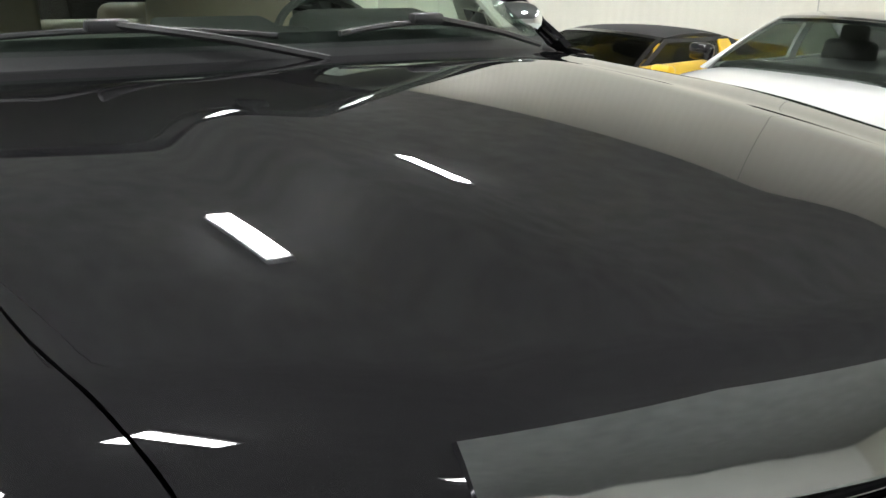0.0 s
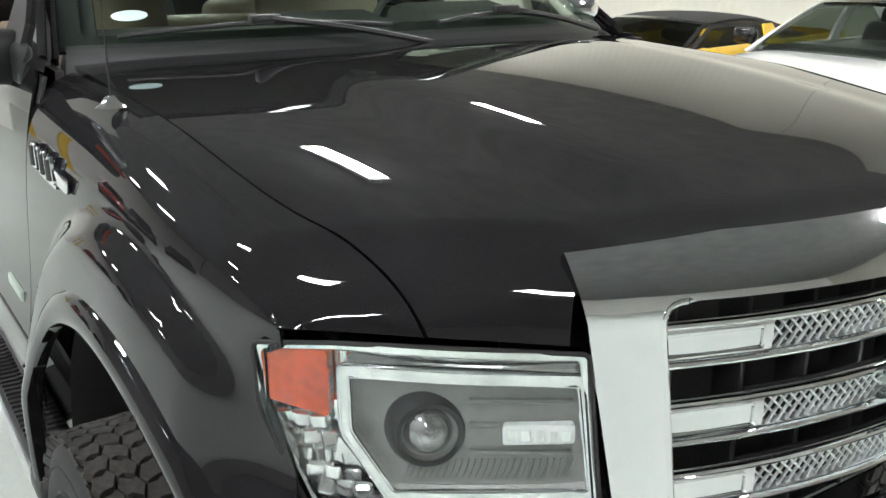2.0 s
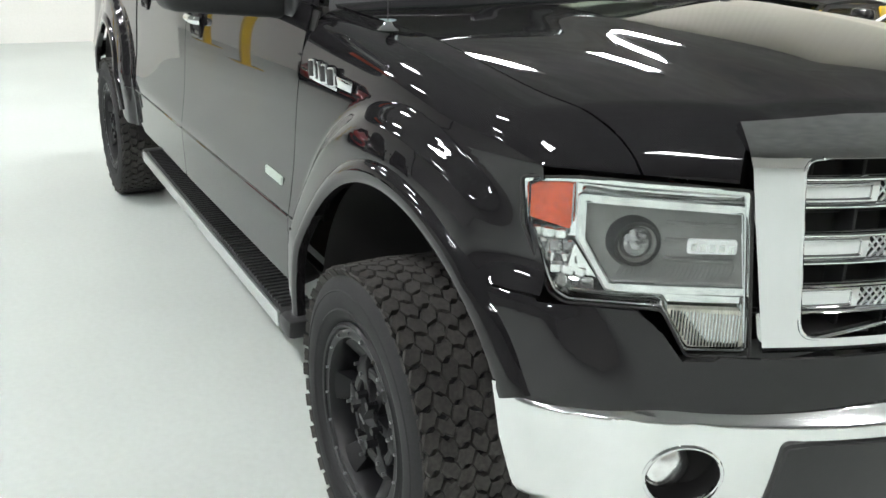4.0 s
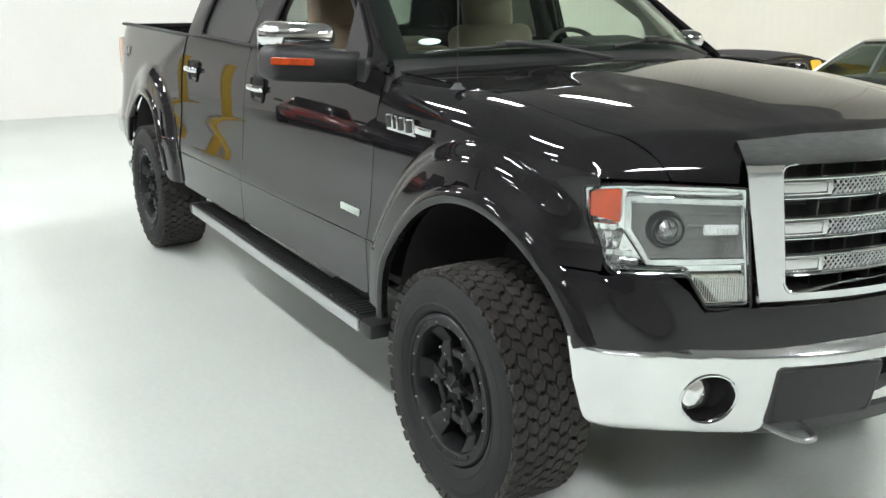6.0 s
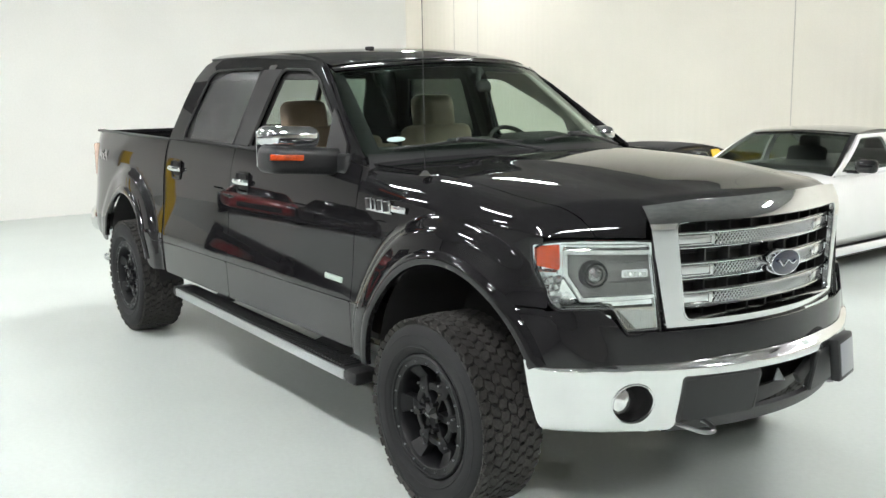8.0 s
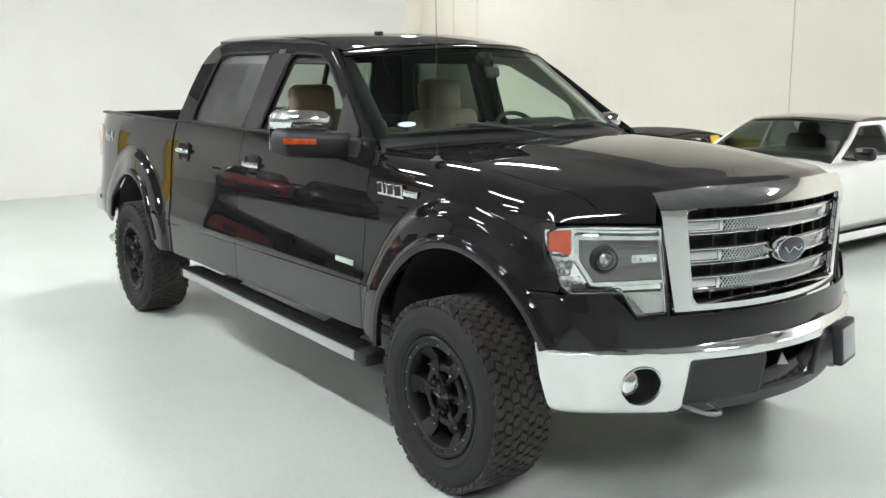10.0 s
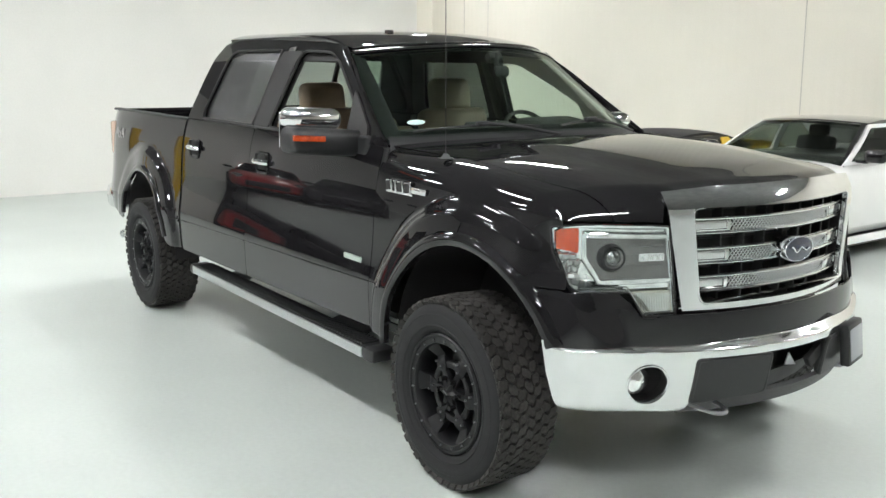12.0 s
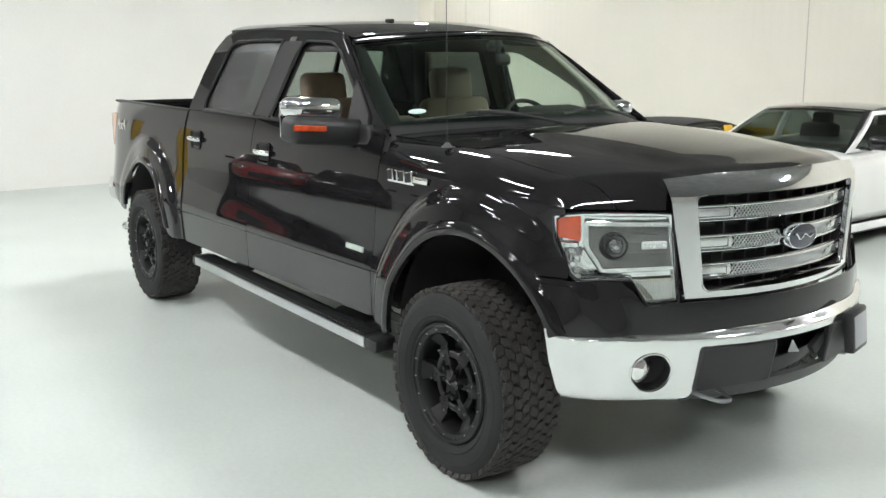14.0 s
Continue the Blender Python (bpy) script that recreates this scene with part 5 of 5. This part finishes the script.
sheet("heat_shield", [(-0.10, 1.24), (0.38, 1.24), (0.42, 1.36), (0.0, 1.38), (-0.12, 1.34)], lambda y, z: (-0.53 + 0.012 * math.sin(40 * y) * math.sin(50 * z), y, z), FOIL, truck, "crumpled silver heat shield", step=0.02, thick=0.004, out=(-2, 0, 1.1))
conn = bay_box("wiring_block", (0.10, 0.22, 0.09), (-0.42, -0.47, 1.27), ENGINE, truck, "black wiring block with pale clips", 0.015, (0, 0, 20))
for y in (-0.53, -0.42):
    bm = bmesh.new()
    tube(bm, [(-0.37, y - 0.04, 1.29), (-0.365, y - 0.04, 1.325), (-0.365, y + 0.04, 1.325), (-0.37, y + 0.04, 1.29)], 0.005, 6, 3)
    part("pale_clip", bm, LIGHTMARK, conn)
support = bay_box("radiator_support", (0.10, 1.02, 0.035), (0.62, 0.0, 1.325), ENGINE, truck, "black plastic panel over the radiator", 0.01, (0, 8, 0))
for y in (-0.42, -0.14, 0.14, 0.42):
    bay_box("support_rib", (0.10, 0.014, 0.016), (0.62, y, 1.347), ENGINE, support, "", 0.004, (0, 8, 0))
bay_box("radiator", (0.04, 0.98, 0.40), (0.58, 0.0, 1.09), FIN, truck, "black finned radiator", 0.006)
cooler = bay_box("intercooler", (0.07, 0.86, 0.12), (0.66, 0.0, 0.98), FIN, truck, "finned intercooler low behind the grille", 0.012)
for i in range(5):
    bay_box("cooler_fin", (0.012, 0.84, 0.006), (0.697, 0.0, 0.94 + 0.02 * i), UNDER, cooler, "", 0)
for y in (-0.10, -0.02):
    bm = bmesh.new()
    lathe(bm, [(0.012, -0.05), (0.034, -0.04), (0.040, 0.0), (0.052, 0.02), (0.046, 0.024), (0.0, 0.010)], 22, "x", (0.68, y, 1.20 - 0.05 * (y < -0.05)))
    part("horn", bm, STUD, truck, "round steel horn")


# ---- parked cars ----
def parked_car(name, label, paint, roof_mat, at, long=4.75, wide=1.86, high=1.43, low=False, group="cars parked in the hall"):
    """A car along its own x axis, nose towards +x, lofted from cross sections."""
    car = thing(name, label, "car", group, at)
    h = long / 2
    bonnet, belt = (0.78, 0.78) if low else (0.95, 0.95)
    # station: x, half width, sill height, shoulder height, middle height
    rows = [(h, 0.50, 0.34, 0.52, 0.56), (h - 0.06, 0.72, 0.24, 0.60, 0.66), (h - 0.30, 0.86, 0.20, 0.70, 0.77), (h - 0.75, 0.92, 0.20, 0.78, 0.88), (h - 1.25, 0.93, 0.20, 0.86, bonnet), (h - 1.45, 0.93, 0.20, 0.89, belt + 0.01), (h - 2.4, 0.92, 0.20, 0.91, belt), (h - 3.4, 0.93, 0.20, 0.95, belt + 0.01), (h - 4.1, 0.92, 0.22, 0.97, belt + 0.02), (-h + 0.25, 0.88, 0.26, 0.95, 1.0), (-h + 0.05, 0.80, 0.30, 0.90, 0.95), (-h, 0.62, 0.40, 0.84, 0.86)]
    k = wide / 1.86
    bm = bmesh.new()
    rings = []
    for x, w, z0, z1, z2 in rows:
        w *= k
        sec = [(0, z0), (w * 0.86, z0), (w * 0.97, z0 + 0.10), (w, z0 + (z1 - z0) * 0.55), (w * 0.985, z1 - 0.06), (w * 0.93, z1), (w * 0.70, z1 + (z2 - z1) * 0.7), (w * 0.35, z2 - 0.004), (0, z2)]
        ring = [bm.verts.new((x, y, z)) for y, z in sec] + [bm.verts.new((x, -y, z)) for y, z in sec[-2:0:-1]]
        rings.append(ring)
    n = len(rings[0])
    for a, b in zip(rings, rings[1:]):
        for i in range(n):
            bm.faces.new((a[i], a[(i + 1) % n], b[(i + 1) % n], b[i]))
    bm.faces.new(rings[0])
    bm.faces.new(rings[-1][::-1])
    body = part("body", bm, paint, car)
    sub = body.modifiers.new("smooth", "SUBSURF")
    sub.levels = sub.render_levels = 1
    # cabin: posts, glass and roof
    xa, xb, xc, xd = h - 1.42, h - 2.12, h - 3.15, h - 4.02
    w0, w1 = (0.83 * k, 0.60 * k) if low else (0.77 * k, 0.60 * k)
    z0, z1 = belt - 0.03, high - 0.03

    sheet("windscreen", [(-0.97, 0.02), (0.97, 0.02), (0.95, 0.98), (-0.95, 0.98)], lambda a, b: (xa + (xb - xa) * b - 0.12 * a * a, a * (w0 + (w1 - w0) * b), z0 + (z1 - z0) * b - 0.03 * a * a + 0.03 * b * (1 - b) * 4), CARGLASS if low else CLEARGLASS, car, step=0.15, thick=0.005, out=(0, 0, 0.6)).visible_shadow = False
    sheet("rear_screen", [(-0.97, 0.02), (0.97, 0.02), (0.95, 0.98), (-0.95, 0.98)], lambda a, b: (xd + (xc - xd) * b + 0.10 * a * a, a * (w0 + (w1 - w0) * b), z0 + (z1 - z0) * b - 0.03 * a * a + 0.03 * b * (1 - b) * 4), PRIVACY, car, step=0.15, thick=0.005, out=(0, 0, 0.6)).visible_shadow = False
    sheet("roof", rounded([(xb + 0.05, -w1), (xb + 0.05, w1), (xc - 0.05, w1 * 0.97), (xc - 0.05, -w1 * 0.97)], 0.1), lambda x, y: (x - 0.1 * (y / w1) ** 2 * (1 if x > (xb + xc) / 2 else -1) * abs(x - (xb + xc) / 2) / ((xb - xc) / 2), y, high - 0.03 * (y / w1) ** 2 - 0.035 * ((x - (xb + xc) / 2) / ((xb - xc) / 2)) ** 2), roof_mat, car, step=0.12, thick=0.03, out=(0, 0, 0.6))
    border = [(-1.0, 0.0), (1.0, 0.0), (1.0, 1.0), (-1.0, 1.0)]
    sheet("screen_border", border, lambda a, b: (xa + 0.004 + (xb - xa) * b - 0.12 * a * a, a * (w0 + (w1 - w0) * b), z0 + 0.004 + (z1 - z0) * b - 0.03 * a * a + 0.03 * b * (1 - b) * 4), ROOFBLACK, car, step=0.1, thick=0.004, holes=(rounded([(-0.955, 0.06), (0.955, 0.06), (0.93, 0.93), (-0.93, 0.93)], 0.04),), out=(0, 0, 0.6))
    xm = (xb + xc) / 2 - 0.05
    for s in (-1, 1):
        def flank(x, b, s=s):
            return (x, s * (w0 + 0.02 + (w1 - w0) * b + 0.02 * math.sin(math.pi * b)), z0 + (z1 - 0.035 - z0) * b)

        outer = [(xa - 0.08, 0.0), (xb - 0.10, 1.0), (xc + 0.08, 1.0), (xd + 0.10, 0.0)]
        f_win = rounded([(xa - 0.22, 0.08), (xb - 0.10, 0.90), (xm + 0.04, 0.90), (xm + 0.04, 0.08)], 0.06)
        r_win = rounded([(xm - 0.06, 0.08), (xm - 0.06, 0.90), (xc + 0.12, 0.88), (xd + 0.38, 0.10)], 0.06)
        sheet("cabin_side", outer, flank, CLOTH if low and roof_mat is CLOTH else paint, car, step=0.15, thick=0.03, holes=(f_win, r_win), out=(0, 0, 0.6))
        sheet("side_window", f_win, flank, CARGLASS if low else CLEARGLASS, car, step=0.3, thick=0.004, out=(0, 0, 0.6)).visible_shadow = False
        sheet("side_window", r_win, flank, PRIVACY if low else CLEARGLASS, car, step=0.3, thick=0.004, out=(0, 0, 0.6)).visible_shadow = False
        if low and roof_mat is CLOTH:
            sheet("rear_hoop", [(xm - 0.04, -0.05), (xm - 0.22, 0.9), (xm - 0.36, 0.9), (xm - 0.36, -0.05)], lambda x, b: tuple(np.array(flank(x, b)) + np.array((0, s * 0.012, 0.012))), paint, car, step=0.1, thick=0.02, out=(0, 0, 0.6))
        bm = bmesh.new()
        box(bm, (0.11, 0.21, 0.13), (xa - 0.33, s * (w0 + 0.20), z0 + 0.09), 0.045, (0, 0, 0), 3)
        box(bm, (0.05, 0.12, 0.03), (xa - 0.33, s * (w0 + 0.07), z0 + 0.03), 0.01)
        part("door_mirror", bm, paint if low else PAINT, car)
        bm = bmesh.new()
        box(bm, (0.17, 0.02, 0.03), (xm + 0.15, s * 0.925 * k, 0.80), 0.008)
        part("door_handle", bm, paint, car)
        bm = bmesh.new()
        box(bm, (0.30, 0.20, 0.11), (h - 0.24, s * 0.66 * k, 0.66), 0.04, (0, 18, s * -32), 3)
        part("head_lamp", bm, REFLECTOR, car)
        bm = bmesh.new()
        box(bm, (long - 1.9, 0.03, 0.08), (-0.05, s * 0.895 * k, 0.21), 0.012)
        part("side_skirt", bm, PLASTIC if low else paint, car)
        for x in (h - 0.88, -h + 0.92):
            bm = bmesh.new()
            lathe(bm, [(0.20, -0.10), (0.30, -0.115), (0.33, -0.09), (0.335, 0.0), (0.33, 0.09), (0.30, 0.115), (0.2, 0.10)], 32, "y", (x, s * 0.83 * k, 0.335))
            tyre = part("tyre", bm, RUBBER, car)
            bm = bmesh.new()
            cyl(bm, 0.06, 0.05, (x, s * (0.83 * k + 0.075), 0.335), "y", 16)
            for i in range(5):
                box(bm, (0.20, 0.025, 0.045), (x + 0.12 * math.cos(radians(72 * i)), s * (0.83 * k + 0.08), 0.335 + 0.12 * math.sin(radians(72 * i))), 0.006, (0, -72 * i, 0))
            lathe(bm, [(0.20, -0.02), (0.225, 0.0), (0.215, 0.03), (0.195, 0.02)], 28, "y", (x, s * (0.83 * k + 0.075), 0.335), True)
            part("rim", bm, ALU, tyre)
            bm = bmesh.new()
            cyl(bm, 0.365, 0.12, (x, s * (0.885 * k), 0.345), "y", 28)
            part("wheel_arch", bm, DARK, car)
    # dark box added below the body to deepen the shade under the car
    bm = bmesh.new()
    box(bm, (long - 0.7, 1.62 * k, 0.10), (-0.05, 0, 0.17), 0.02)
    part("underbody", bm, UNDER, car)
    bm = bmesh.new()
    box(bm, (0.03, 1.0 * k, 0.20), (h - 0.01, 0, 0.43), 0.01)
    part("radiator_grille", bm, PLASTIC, car)
    for y in (-0.38, 0.38):
        bm = bmesh.new()
        box(bm, (0.5, 0.48, 0.16), (xm - 0.15 + 0.25, y, 0.55), 0.05, (0, -5, 0))
        tall = 0.40 if low else 0.58
        box(bm, (0.14, 0.46, tall), (xm - 0.22, y, 0.53 + tall / 2), 0.06, (0, -15, 0), 3)
        box(bm, (0.09, 0.24, 0.16), (xm - 0.32, y, min(1.16, high - 0.21)), 0.04, (0, -10, 0), 3)
        part("car_seat", bm, TRIM, car)
    bm = bmesh.new()
    box(bm, (0.4, 1.4 * k, 0.16), (xa - 0.35, 0, belt - 0.06), 0.06)
    part("dashboard", bm, TRIM, car)
    return car


parked_car("sports_saloon", "white four-door car with a black roof", WHITE, ROOFBLACK, pose(-2.80, 5.80, 0, 0, 0, -87), 4.7, 1.82, 1.35)
parked_car("yellow_roadster", "low yellow sports car with a black roof", YELLOW, CLOTH, pose(-4.85, 5.1, 0, 0, 0, -88), 4.0, 1.75, 1.12, True)
parked_car("red_coupe", "red car parked in the bay", RED, RED, pose(-17.2, -8.3, 0, 0, 0, 26), 4.3, 1.80, 1.55)
parked_car("black_coupe", "black car parked beside the red one", PAINT, PAINT, pose(-15.9, -9.75, 0, 0, 0, 32), 4.6, 1.86, 1.62)
parked_car("black_coupe", "black car parked at the end of the row", PAINT, PAINT, pose(-14.8, -12.0, 0, 0, 0, 36), 4.6, 1.86, 1.62)
for x, y in ((-14.2, -5.0), (-17.6, -5.2)):
    post = thing("lift_post", "yellow steel car lift post standing on the floor", "lift post", "lift posts", pose(x, y, 0))
    bm = bmesh.new()
    box(bm, (0.16, 0.18, 2.2), (0, 0, 1.1), 0.02)
    part("column", bm, YELLOW, post)
    bm = bmesh.new()
    box(bm, (0.55, 0.55, 0.03), (0, 0, 0.015), 0.006)
    part("base_plate", bm, YELLOW, post)
